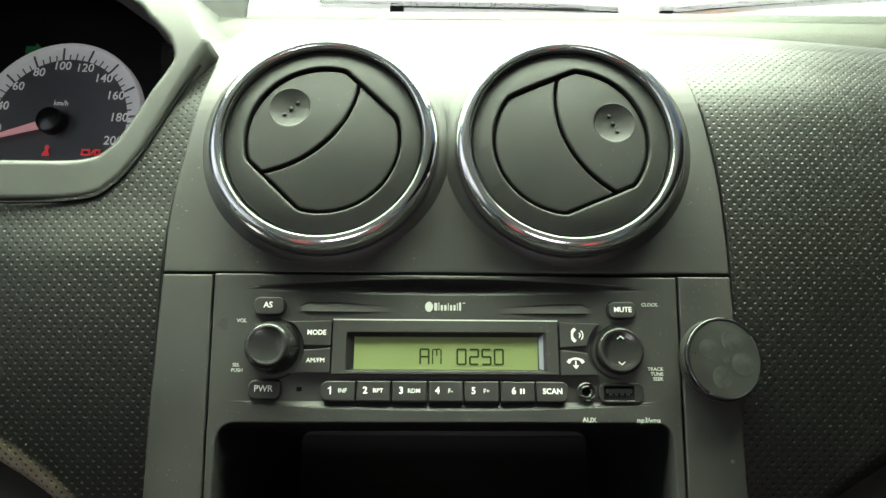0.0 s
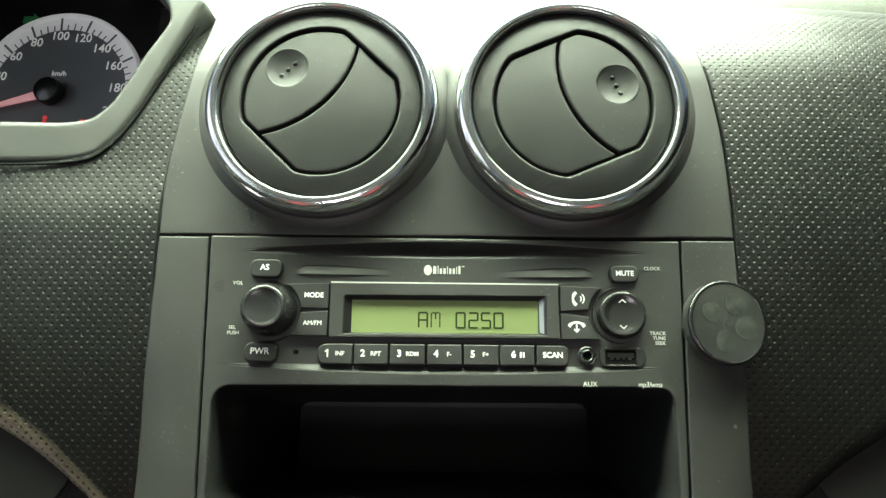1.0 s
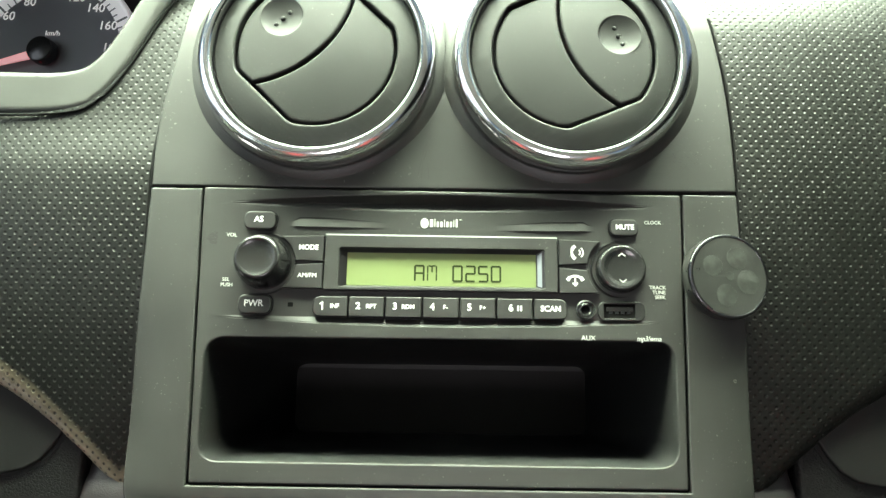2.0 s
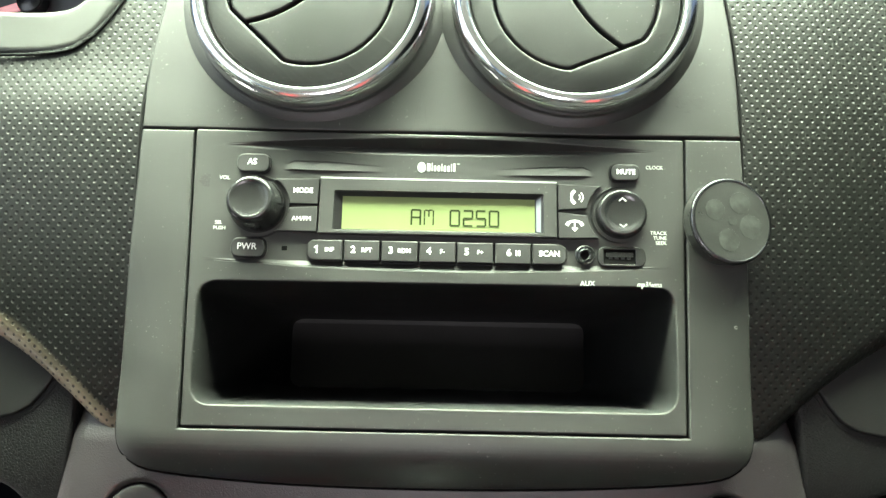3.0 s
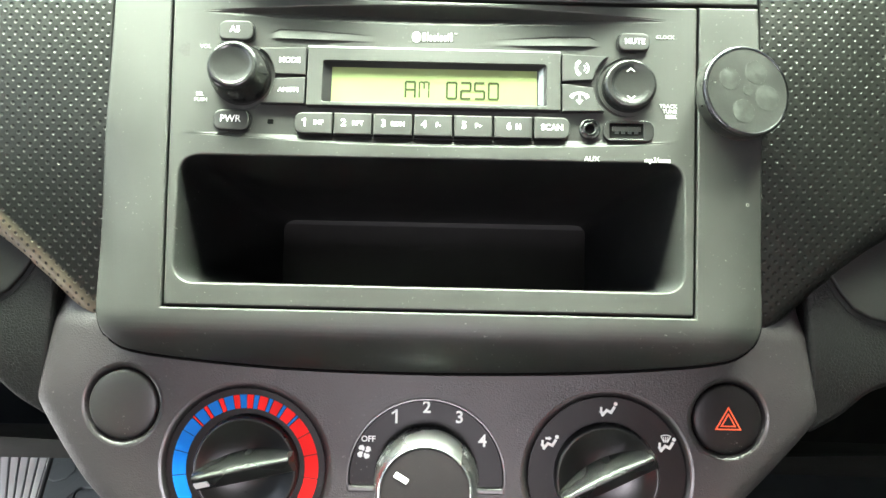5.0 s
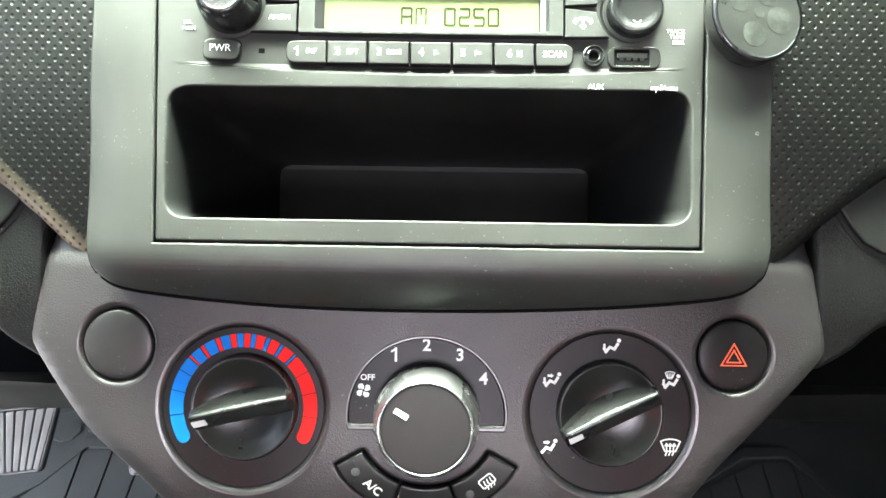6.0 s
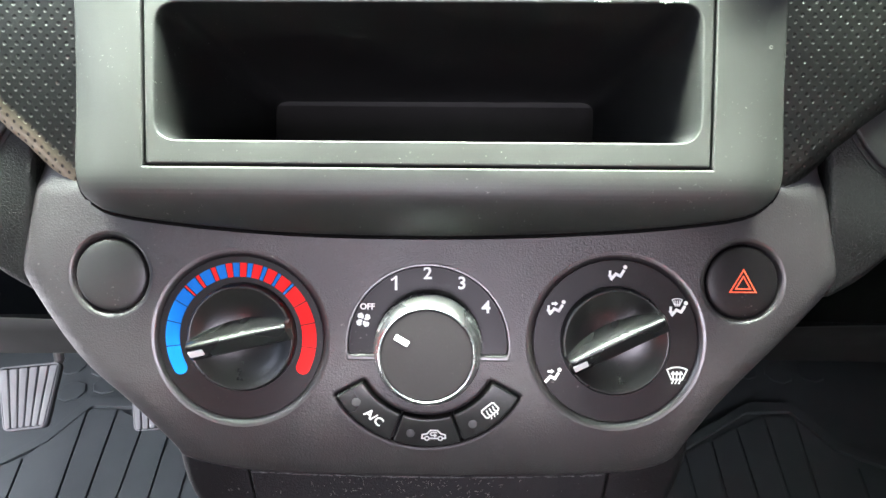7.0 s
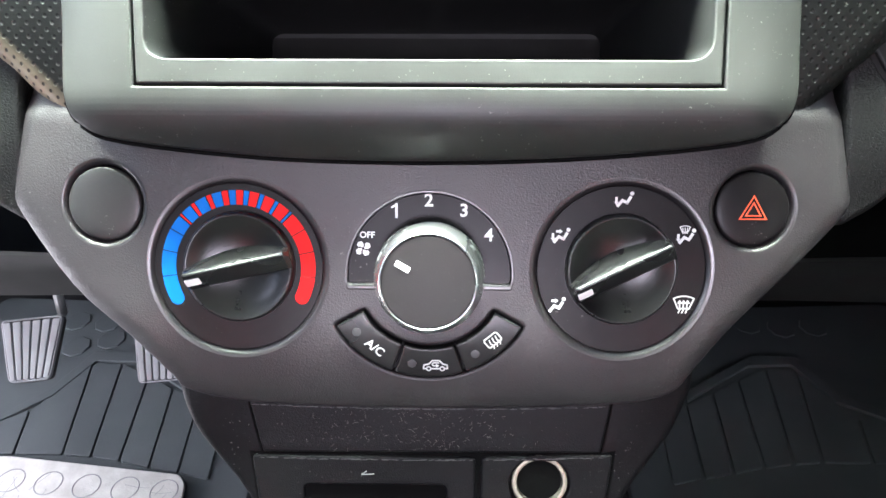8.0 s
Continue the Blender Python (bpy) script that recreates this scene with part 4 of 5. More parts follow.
scuff("scratch", stack, [[(59.1, -125.1), (60.0, -126.6), (61.1, -127.6)]], 0.3, -1.6, "short dark scratch")
scuff("scratch", stack, [[(-41.8, -129.5), (-41.3, -128.6)]], 0.15, -2.6, "pale nick", M_DUST)
scuff("chip", stack, [around(116.3, -76.8, 0.55, 20, 330, 6)], 0.25, -0.07, "small pale chip", M_DUST)
scuff("rub_mark", radio, rubbed(-92.0, -21.9, 4.2, 2.6, 130, 1.5), 0.3, 0.03, "dark rubbed smudge beside the volume knob")
specks = []
for k in range(90):
    x, y = rng.uniform(-119, 120), rng.uniform(-117, 72)
    if (abs(x) < 98 and y < 0) or math.hypot(abs(x) - 56, y - 56) < 62:
        continue
    specks.append([(x, y), (x + rng.uniform(-0.15, 0.15), y + rng.uniform(-0.3, 0.3))])
tagged(scuff("dust", stack, specks, 0.13, -0.1, "", M_DUST), "scattered pale dust specks", kind="stuff")
specks = []
for k in range(60):
    x, y = rng.uniform(-94, 94), rng.choice([rng.uniform(-117.5, -111.5), rng.uniform(-61, -57.5), rng.uniform(-117.2, -116.6)])
    specks.append([(x, y), (x + rng.uniform(-0.2, 0.2), y + rng.uniform(-0.25, 0.25))])
tagged(scuff("dust", radio, specks, 0.14, 0.03, "", M_DUST), "scattered pale dust specks", kind="stuff")

# ---------- magnetic phone mount ----------
disc = thing("phone_mount", at(MA, 112.2, -36.4, -1.8) @ Matrix.Rotation(radians(10), 4, "Y"), "round black magnetic phone mount stuck on the trim", "phone mount")
part("base", lathe([(12, -1), (12, 2), (11, 4), (0, 4)], 40), M_KNOB, disc)
part("body", lathe(smooth_line([(15.0, 2.4), (16.3, 3.0), (16.8, 4.4), (16.8, 8.8), (16.3, 9.8), (15.4, 10.1)], 4) + [(0, 10.1)], 72), M_MAGNET, disc, "black rubber-faced disc")
part("rim", lathe(smooth_line([(16.5, 8.2), (17.0, 8.6), (17.05, 9.3), (16.7, 10.0), (16.0, 10.25), (15.7, 10.15)], 5), 72), M_DARKCHROME, disc, "shiny rim")
for a, r in ((151, 4.1), (63, 4.4), (-16, 4.8), (-104, 4.4)):
    part("magnet_spot", plate([circle(8.0 * math.cos(radians(a)), 8.0 * math.sin(radians(a)), r, 24)], 10.16, 0.5, 0.05), M_PAD, disc, "faint pale magnet mark")
part("magnet_spot", plate([rounded(circle(0, 0, 2.0, 6), 0.6, 2)], 10.15, 0.5, 0.04), M_PAD, disc, "faint pale centre mark")
# ---------- climate control panel ----------
climate = thing("climate_control_panel", MB, "dark climate control panel with three rotary dials", "climate controls")
TD, FD, MD = (-69.3, 10.2), (0.0, 8.0), (69.3, 10.2)
out = [(-147.3, 81), (-150.2, 36), (-147.6, 28.5), (-130, 2.2), (-111, -16.6), (-97.5, -32.5), (-92, -38.6), (-65, -44), (0, -45.8), (67, -43.6), (91, -38.5), (99, -28), (111, -10.8), (134, 14.5), (147.8, 30.4), (149.4, 37), (147.3, 81)]
out = [out[0]] + [(u * (1 + 0.03 * max(0, min(1, (abs(u) - 90) / 50))), v) for u, v in out[1:16]] + [out[16]]
out = [out[0]] + smooth_line(out[1:16], 4) + [out[16], (139.5, 75.6), (130.3, 68.5), (123, 67.5), (112, 74), (-112, 74), (-123, 67.5), (-130.3, 68.5), (-139.5, 75.6)]


def fan_hole(r, flat):
    a = math.asin((flat - FD[1]) / r)
    pts = [(FD[0] + r * math.cos(a + (math.pi - 2 * a) * i / 40), FD[1] + r * math.sin(a + (math.pi - 2 * a) * i / 40)) for i in range(41)]
    return rounded(pts, [2.5 if i in (0, 40) else 0.1 for i in range(41)], 3)


def sector(r0, r1, a0, a1, c=FD, n=12):
    return around(*c, r1, a0, a1, n) + around(*c, r0, a1, a0, n)


holes = [circle(*TD, 31.0, 72), circle(*MD, 31.0, 72), fan_hole(29.4, 4.6), circle(-117.8, 33, 14.4, 48), circle(115.9, 32.4, 14.4, 48), rounded(sector(26.6, 39.2, 208.5, 331.5, FD, 24), 1.0, 2)]


def edge_distance(u, v, line):
    best = 1e9
    for (x0, y0), (x1, y1) in zip(line, line[1:]):
        dx, dy = x1 - x0, y1 - y0
        t = max(0.0, min(1.0, ((u - x0) * dx + (v - y0) * dy) / (dx * dx + dy * dy + 1e-9)))
        best = min(best, math.hypot(u - x0 - t * dx, v - y0 - t * dy))
    return best


LOW_EDGE = out[:-8]


def belly(v):
    """How far the lower part of the panel leans back, in mm."""
    return 0.005 * max(0.0, -4.0 - v) ** 2


def belly_tilt(v):
    return math.atan(0.01 * max(0.0, -4.0 - v))


def climate_shape(u, v, w):
    """Gently crowned, with a generous round-over along its lower and outer edges."""
    q = 0.0
    if v < -12 or abs(u) > 88:
        k = ease((-12 - v) / 14) * ease((106 - abs(u)) / 18)
        big = 8.0
        d = min(big, edge_distance(u, v, LOW_EDGE))
        q = big * (0.34 - 0.16 * k) * (1 - d / big) ** 2.2
    q += 2.0 * ease((v - 36) / 34) * ease((abs(u) - 98) / 26) + 4.0 * ease((v - 63) / 12) * ease((abs(u) - 118) / 10)
    return (u, v, w - 5.0 * (abs(u) / 150) ** 4 - q - belly(v))


part("panel", bent(plate([out] + holes, 0.6, 14, 1.6, 4), climate_shape, list(range(-153, 154, 3)), [-45, -44, -43, -42, -41, -39.5, -38, -36] + list(range(-34, 78, 3))), M_CLIMATE, climate, "grained dark plastic panel")
part("backing", plate([[(-134, 50), (-134, 20), (-100, -22), (-80, -34), (80, -34), (100, -22), (134, 20), (134, 50)]], -6.5, 4, 0.2), M_DARK, climate)
for cx, cy, r0, tilt, drop in ((*TD, 30.2, -0.013, 0.2), (*MD, 30.2, 0.013, 0.2), (-117.8, 33, 13.9, -0.065, 1.9), (115.9, 32.4, 13.9, 0.065, 1.85)):
    wide = 3.1 if r0 > 20 else 2.4
    part("recess_rim", lathe([(r0, -6), (r0, -1.7)] + smooth_line([(r0 + 0.1, -1.4), (r0 + wide * 0.3, -0.4), (r0 + wide * 0.62, 0.35), (r0 + wide, 0.62)], 4), 96), M_RIM, climate, "smooth sloping rim round the recess", shift(cx, cy, -drop) @ Matrix.Rotation(tilt, 4, "Y"))
tdial = part("temperature_dial", plate([circle(*TD, 30.6, 72)], -1.4, 4, 0.3), M_DIAL, climate, "black dial face with a blue to red scale", shift(0, 0, 0.7))
mdial = part("air_direction_dial", plate([circle(*MD, 30.4, 72)], -1.4, 4, 0.3), M_DIAL, climate, "black dial face with airflow symbols", shift(0, 0, 0.7))
fdial = part("fan_dial", plate([fan_hole(29.6, 4.6)], -1.2, 4, 0.3), M_DIAL, climate, "black half-round dial face with numerals", shift(0, 0, 0.7))
part("recess_rim", plate([fan_hole(30.9, 2.0), fan_hole(29.2, 4.9)], 0.75, 3, 1.1, 4), M_RIM, climate, "smooth rim round the half-round recess")
bounds = [(212, 187.6, 0), (186.8, 167.4, 0), (166.6, 150.4, 0), (149.6, 138.6, 0), (137.6, 136.2, 1), (135.6, 127.2, 0), (126.4, 123.6, 1), (123, 114, 0), (113.2, 109.6, 1), (109, 101.8, 0), (101.2, 96.4, 1), (95.8, 90.6, 0), (90, 84.8, 1), (84.2, 80.4, 0), (79.8, 72.8, 1), (72, 69, 0), (68.2, 60.6, 1), (59.8, 57.4, 0), (56.6, 47.6, 1), (46.8, 45.2, 0), (44.2, 30.4, 1), (29.6, 12.6, 1), (11.8, -7.2, 1), (-8, -31, 1)]
for a0, a1, c in bounds:
    pts = around(*TD, 28.0, a0, a1, max(2, int(abs(a1 - a0) / 3))) + around(*TD, 22.8, a1, a0, max(2, int(abs(a1 - a0) / 3)))
    if a0 == 212 or a1 == -31:
        end = a0 - 5.5 if a0 == 212 else a1 + 5.5
        b0, b1 = (end, a1) if a0 == 212 else (a0, end)
        pts = around(*TD, 28.0, b0, b1, 6) + around(*TD, 22.8, b1, b0, 6)
        cc = (TD[0] + 25.4 * math.cos(radians(end)), TD[1] + 25.4 * math.sin(radians(end)))
        tip = around(*cc, 2.6, end + 180, end, 8)[1:-1] if a0 == 212 else around(*cc, 2.6, end, end - 180, 8)[1:-1]
        pts = pts + tip if a0 == 212 else pts[:7] + tip + pts[7:]
    part("scale_mark", plate([pts], -1.22, 0.5, 0.03), M_RED if c else M_BLUE, tdial, "red scale mark" if c else "blue scale mark")


def pointer_knob(cx, cy, turn, label):
    """A low glossy knob with a ridged grip bar across it."""
    k = part("pointer_knob", lathe([(20.6, -3), (20.6, -1.2), (19.9, -0.9)] + smooth_line([(19.8, 1.6), (19.6, 3.0), (19.0, 3.7), (18.0, 3.5), (14, 1.7), (9, 0.4), (4, -0.15), (0, -0.3)], 4), 96), M_TURNED, climate, label, shift(cx, cy, 0, turn))
    rows = []
    for i in range(33):
        x = -19.5 + 38.8 * i / 32
        f = x / 19.5
        e = min(1.0, (19.7 - abs(x)) / 2.2)
        e = math.sqrt(max(0.0, e * (2 - e)))
        bulge = 3.4 * (1 - f * f)
        low = -4.3
        rows.append([(x, low, -1.1), (x, low + 0.15, 2.0 + 2.0 * e), (x, low + 0.7, 2.0 + 2.9 * e), (x, 0.2, 2.0 + 6.15 * e), (x, 0.7, 2.0 + 6.6 * e), (x, 1.2, 2.0 + 6.85 * e), (x, 1.7, 2.0 + 6.8 * e), (x, 2.15, 2.0 + 6.45 * e), (x, 2.5 + 0.1 * bulge, 2.0 + 5.8 * e), (x, 2.75 + 0.2 * bulge, 2.0 + 4.9 * e), (x, 3.0 + 0.4 * bulge, 2.0 + 3.4 * e), (x, 3.4 + 0.8 * bulge, 1.4 + 1.0 * e), (x, 3.7 + bulge, -1.1)])
    part("grip", loft(rows, True, True), M_GLOSS, k, "raised glossy grip bar")
    mark = shift(-15.6, -1.5, 7.05) @ Matrix.Rotation(radians(38.5), 4, "X")
    part("pointer_mark", plate([rect(-2.7, -1.5, 2.7, 1.5, 0.5, 3)], 0.1, 0.6, 0.08), M_WHITE, k, "white pointer mark", mark)
    return k


pointer_knob(-68.3, 10.7, 13, "glossy black temperature knob")
pointer_knob(68.7, 10.6, 26, "glossy black air direction knob")
fan = part("fan_knob", lathe([(19.6, -3), (19.6, 3.0), (19.2, 3.6), (0, 4.2)], 72), M_KNOB, climate, "ribbed black fan knob", shift(0.2, 8.2, 0))
for i in range(60):
    a = radians(6 * i)
    if i == 0:
        rib = box(19.4, -0.4, -1, 19.9, 0.4, 2.9, 0.15, 1)
        rib = from_bm(rib)
    o = part("rib", rib, M_KNOB, fan, "", Matrix.Rotation(a, 4, "Z"))
part("chrome_band", lathe(smooth_line([(19.5, 3.2), (19.4, 8.0), (19.0, 11.6), (18.4, 14.2), (17.6, 16.0), (16.9, 17.3), (16.3, 17.8), (15.8, 17.2)], 4), 96), M_SATIN, fan, "satin chrome band")
part("cap", lathe([(16.0, 15), (15.9, 17.3), (15.3, 17.6), (0, 17.7)], 72), M_CAP, fan, "dark flat knob cap")
part("pointer_mark", plate([rect(-2.7, -1.05, 2.7, 1.05, 0.3, 3)], 17.85, 0.6, 0.05), M_WHITE, fan, "white pointer mark", shift(-8.6, 5.3, 0, -30))
for body, x, y in (("1", -12.4, 31.2), ("2", -0.2, 34.8), ("3", 12.4, 31.2), ("4", 21.4, 22.4)):
    numeral(body, x, y, 4.7, -1.18, fdial)
printed("lettering", "OFF", -22.4, 22.3, 2.3, -1.18, fdial, bold=0.07)
blades = []
for a in (20, 110, 200, 290):
    blades.append(plate([[(-23.9 + r * math.cos(radians(a + d)), 17.4 + r * math.sin(radians(a + d))) for r, d in ((0.5, -30), (1.7, -26), (2.7, -8), (3.0, 18), (2.6, 40), (1.8, 50), (1.3, 34), (0.5, 30))]], -1.18, 0.4, 0.02))
part("fan_symbol", joined(blades), M_WHITE, fdial, "white fan symbol")


def arrow_mark(x, y, length, down):
    """A fat little arrow, pointing down or to the right."""
    h, a, b = length / 2, 0.42, 0.85
    pts = [(-h, -a), (h - 1.1, -a), (h - 1.1, -b), (h, 0), (h - 1.1, b), (h - 1.1, a), (-h, a)]
    return plate([[(x + q, y - p) if down else (x + p, y + q) for p, q in pts]], -1.2, 0.4, 0.02)


def screen_outline(x, y, w, h):
    """Windscreen symbol: a fan shape with a bowed top and a narrower foot."""
    top = [(x + w * f, y + h * (0.62 - 0.5 * f * f * 1.6)) for f in (-0.5, -0.3, -0.1, 0.1, 0.3, 0.5)]
    foot = [(x + w * f, y - h * 0.38 - h * 0.25 * f * f) for f in (0.27, 0.1, -0.1, -0.27)]
    return top + foot


def seat_mark(x, y, arrows, screen_mark=False):
    """A seated figure with airflow arrows."""
    bits = [strokes([[(x - 2.4, y - 1.8), (x - 0.8, y + 0.1), (x + 0.9, y - 0.7), (x + 2.1, y + 1.3)]], 1.05, -1.2), plate([circle(x + 2.6, y + 2.6, 0.75, 14)], -1.2, 0.4, 0.02)]
    if "v" in arrows:
        bits.append(arrow_mark(x - 2.9, y - 0.1, 2.8, True))
    if "h" in arrows:
        bits.append(arrow_mark(x - 0.6, y + 2.0, 2.4, False))
    if screen_mark:
        line = screen_outline(x - 0.6, y + 2.9, 3.6, 2.2)
        bits.append(strokes([line + line[:1]], 0.36, -1.2))
        bits += [strokes([[(x - 0.6 + d, y + 1.5), (x - 0.6 + d * 1.2, y + 3.5)]], 0.34, -1.2) for d in (-0.7, 0, 0.7)]
    return joined(bits)


for x, y, ar, sc in ((69.6, 35.2, "v", False), (47.3, 22.1, "vh", False), (46.3, -3.2, "h", False), (92.2, 22.1, "v", True)):
    part("airflow_symbol", seat_mark(x, y, ar, sc), M_WHITE, mdial, "white airflow symbol")
x, y = 92.3, -2.6
line = screen_outline(x, y + 0.6, 7.4, 4.6)
bits = [strokes([line + line[:1]], 0.5, -1.2)]
for d in (-1.3, 0, 1.3):
    bits.append(strokes([[(x + d - 0.5, y - 2.7), (x + d, y - 1.6), (x + d - 0.1, y - 0.3), (x + d * 1.1, y + 1.4)], [(x + d * 1.1 - 0.6, y + 0.8), (x + d * 1.1, y + 1.7), (x + d * 1.1 + 0.6, y + 0.8)]], 0.48, -1.2))
part("demist_symbol", joined(bits), M_WHITE, mdial, "white demist symbol")

# push buttons under the fan dial
for k, (a0, a1) in enumerate(((209, 249.3), (250.6, 289.4), (290.7, 331))):
    b = part("push_button", bent(plate([rounded(sector(27.2, 38.6, a0, a1, FD, 10), 0.8, 2)], 2.2, 8, 0.8, 3), lambda u, v, w: (u, v, w - belly(v)), range(-36, 37, 4), range(-32, 0, 3)), M_GLOSS, climate, "glossy black curved push button")
    mid = radians((a0 + a1) / 2)
    tilt = (a0 + a1) / 2 - 270
    c = (FD[0] + 33 * math.cos(mid), FD[1] + 33 * math.sin(mid))
    px, py = math.cos(radians(tilt)), math.sin(radians(tilt))
    part("indicator", lathe([(1.65, -0.6), (1.65, 0.08), (1.4, 0.14), (0, 0.16)], 20), M_LENS, b, "unlit grey round indicator", shift(c[0] - 6.2 * px, c[1] - 6.2 * py, 2.2 - belly(c[1] - 6.2 * py)) @ Matrix.Rotation(belly_tilt(c[1]), 4, "X"))
    m = shift(c[0] + 2.4 * px, c[1] + 2.4 * py, -0.3 - belly(c[1] + 2.4 * py)) @ Matrix.Rotation(belly_tilt(c[1]), 4, "X") @ shift(0, 0, 0, tilt)
    if k == 0:
        me = text("A/C", 0, 0, 3.4, 2.66, bold=0.07)
    elif k == 1:
        me = joined([strokes([[(-4.4, -1.4), (-4.2, 0.1), (-2.4, 0.5), (-1.2, 1.9), (1.4, 1.9), (2.8, 0.5), (4.3, 0.1), (4.4, -1.3), (3.3, -1.4)], [(-3.3, -1.4), (-4.4, -1.4)], [(-1.6, -1.4), (1.8, -1.4)]], 0.55, 2.7), strokes([around(-2.5, -1.4, 0.8, 0, 360, 10), around(2.5, -1.4, 0.8, 0, 360, 10)], 0.45, 2.7), strokes([[(1.2, 1.0), (-0.8, 1.0), (-1.2, 0.4), (-0.8, -0.2), (0.8, -0.2)], [(0.4, 0.3), (1.0, -0.2), (0.4, -0.7)]], 0.45, 2.7)])
    else:
        me = joined([strokes([[(-2.9, -1.0), (-2.9, 1.6), (-2.4, 2.2), (2.4, 2.2), (2.9, 1.6), (2.9, -1.0), (2.4, -1.5), (-2.4, -1.5), (-2.9, -1.0)]], 0.55, 2.7)] + [strokes([[(d - 0.3, -2.6), (d + 0.3, -1.6), (d - 0.2, -0.5), (d + 0.2, 1.0)]], 0.45, 2.7) for d in (-1.3, 0.1, 1.5)])
    part("lettering" if k == 0 else "symbol", me, M_WHITE, b, "white printed marking", m)


# ---------- round switches ----------
def dome_cap(r, top):
    return lathe([(r, -6)] + smooth_line([(r, top - 1.8), (r - 0.35, top - 0.8), (r - 1.4, top - 0.1), (r * 0.6, top + 0.35), (0, top + 0.6)], 4), 64)


blank = thing("blank_switch_cover", at(MB, -117.8, 33.0, -2.6), "plain round black blanking cover in the panel", "switch cover")
part("cap", dome_cap(13.6, 0.9), M_FACE, blank)
hazard = thing("hazard_switch", at(MB, 115.9, 32.4, -2.6), "round black hazard switch with a red triangle", "switch")
cap = part("cap", dome_cap(13.6, 0.6), M_DIAL, hazard)


def triangle(r, width):
    pts = [(r * math.cos(radians(a)), r * math.sin(radians(a)) - 0.8) for a in (90, 210, 330)]
    q = [(x * (r - 2 * width) / r, (y + 0.8) * (r - 2 * width) / r - 0.8) for x, y in pts]
    return plate([pts, q], 1.32, 0.5, 0.02)


part("triangle", joined([triangle(5.9, 0.42), triangle(3.5, 0.42)]), M_HAZARD, hazard, "double red triangle outline")

# ---------- lower console ----------
console = thing("lower_console", MB, "dusty black plastic console below the climate panel", "console")
cons = [(-104, -18), (-101, -39), (-95, -56), (-74, -85), (-66, -112), (-62, -420), (64, -420), (69, -112), (79, -84), (97, -56), (104, -39), (106, -18)]
body = [cons[0]] + smooth_line(cons[1:5], 5) + cons[5:7] + smooth_line(cons[7:11], 5) + [cons[11]]


def tuck(u, v, w):
    return (u, v, w - 0.10 * max(0, -60 - v) - 3.0 * (max(0, abs(u - 1) - 66) / 30) ** 2)


part("body", bent(plate([body, circle(43.5, -76.6, 10.2, 40)], -13, 170, 4, 4), tuck, [-95, -88, -81, -74, -67, 69, 76, 83, 90, 97], [-50, -60, -75, -90, -120, -160, -220]), M_CONSOLE, console)
part("upper_panel", bent(plate([rounded([(-70.6, -43), (70.6, -43), (67, -64.3), (-65.6, -65)], 0.6, 2)], -11.9, 8, 0.9, 3), tuck, (), [-60, -63]), M_CONSOLE, console, "scratched upper console panel")
part("gap", bent(plate([[(-72, -42), (72, -42), (68, -64.6), (73.2, -63.6), (67, -141), (-65, -141), (-71.4, -64.8), (-66.8, -65.2)]], -12.85, 8, 0.05), tuck, (), [-60, -75, -90, -120]), M_VOID, console)
specks = []
for k in range(300):
    x, y = rng.gauss(-8, 24), rng.uniform(-63.5, -47)
    if abs(x) < 62:
        h = 1.6 if rng.random() < 0.3 else 0.35
        specks.append([(x, y), (x + rng.uniform(-h, h), y + rng.uniform(-h, h))])
tagged(part("dust", bent(from_bm(strokes(specks, 0.09, -11.87, 0.04)), tuck), M_DUST, console), "pale scratches and dust specks", kind="stuff")


def worn_edge(x0, y0, x1, y1, sag, w, count, parent):
    """Pale rubbed dashes along a moulded edge."""
    lines = []
    for k in range(count):
        f = rng.random()
        x, y = x0 + (x1 - x0) * f, y0 + (y1 - y0) * f - sag * 4 * f * (1 - f) + rng.uniform(-0.35, 0.1)
        lines.append([(x, y), (x + rng.uniform(0.4, 2.6), y + rng.uniform(-0.06, 0.06))])
    tagged(part("worn_edge", bent(from_bm(strokes(lines, 0.2, w, 0.05)), tuck), M_SCRATCH, parent), "pale rubbed edge", kind="stuff")


worn_edge(-70, -45.2, 69, -45.0, 1.5, -11.86, 150, console)
worn_edge(-68, -67.0, 16, -67.4, 0.4, -11.55, 80, console)
worn_edge(22, -67.4, 69, -65.8, 0.0, -11.55, 36, console)
ash = part("ashtray_door", bent(plate([rounded([(-70.3, -66), (18.2, -66.6), (18.6, -140), (-64, -140)], 2.5, 4), rounded([(-50, -79), (6.4, -79), (7, -106), (-49, -106)], 2.5, 4)], -11.6, 12, 1.2, 3), tuck, (), [-75, -90, -120]), M_CONSOLE, console, "closed ashtray door with a finger recess")
part("recess", bent(plate([rect(-52, -108, 9, -77, 2)], -17, 6, 0.2), tuck, (), [-90]), M_FACE, ash)
part("arrow_mark", bent(joined([strokes([[(-27, -74.2), (-22, -73.9)], [(-27, -74.2), (-25, -72.8)]], 0.35, -11.45)]), tuck), M_GREY, ash)
part("socket_panel", bent(plate([rounded([(20.2, -66.4), (72.0, -64.6), (66, -140), (20.6, -140)], 2.5, 4), circle(43.5, -77.9, 11.6, 40)], -11.6, 12, 1.2, 3), tuck, (), [-75, -90, -120]), M_CONSOLE, console, "panel round the lighter socket")
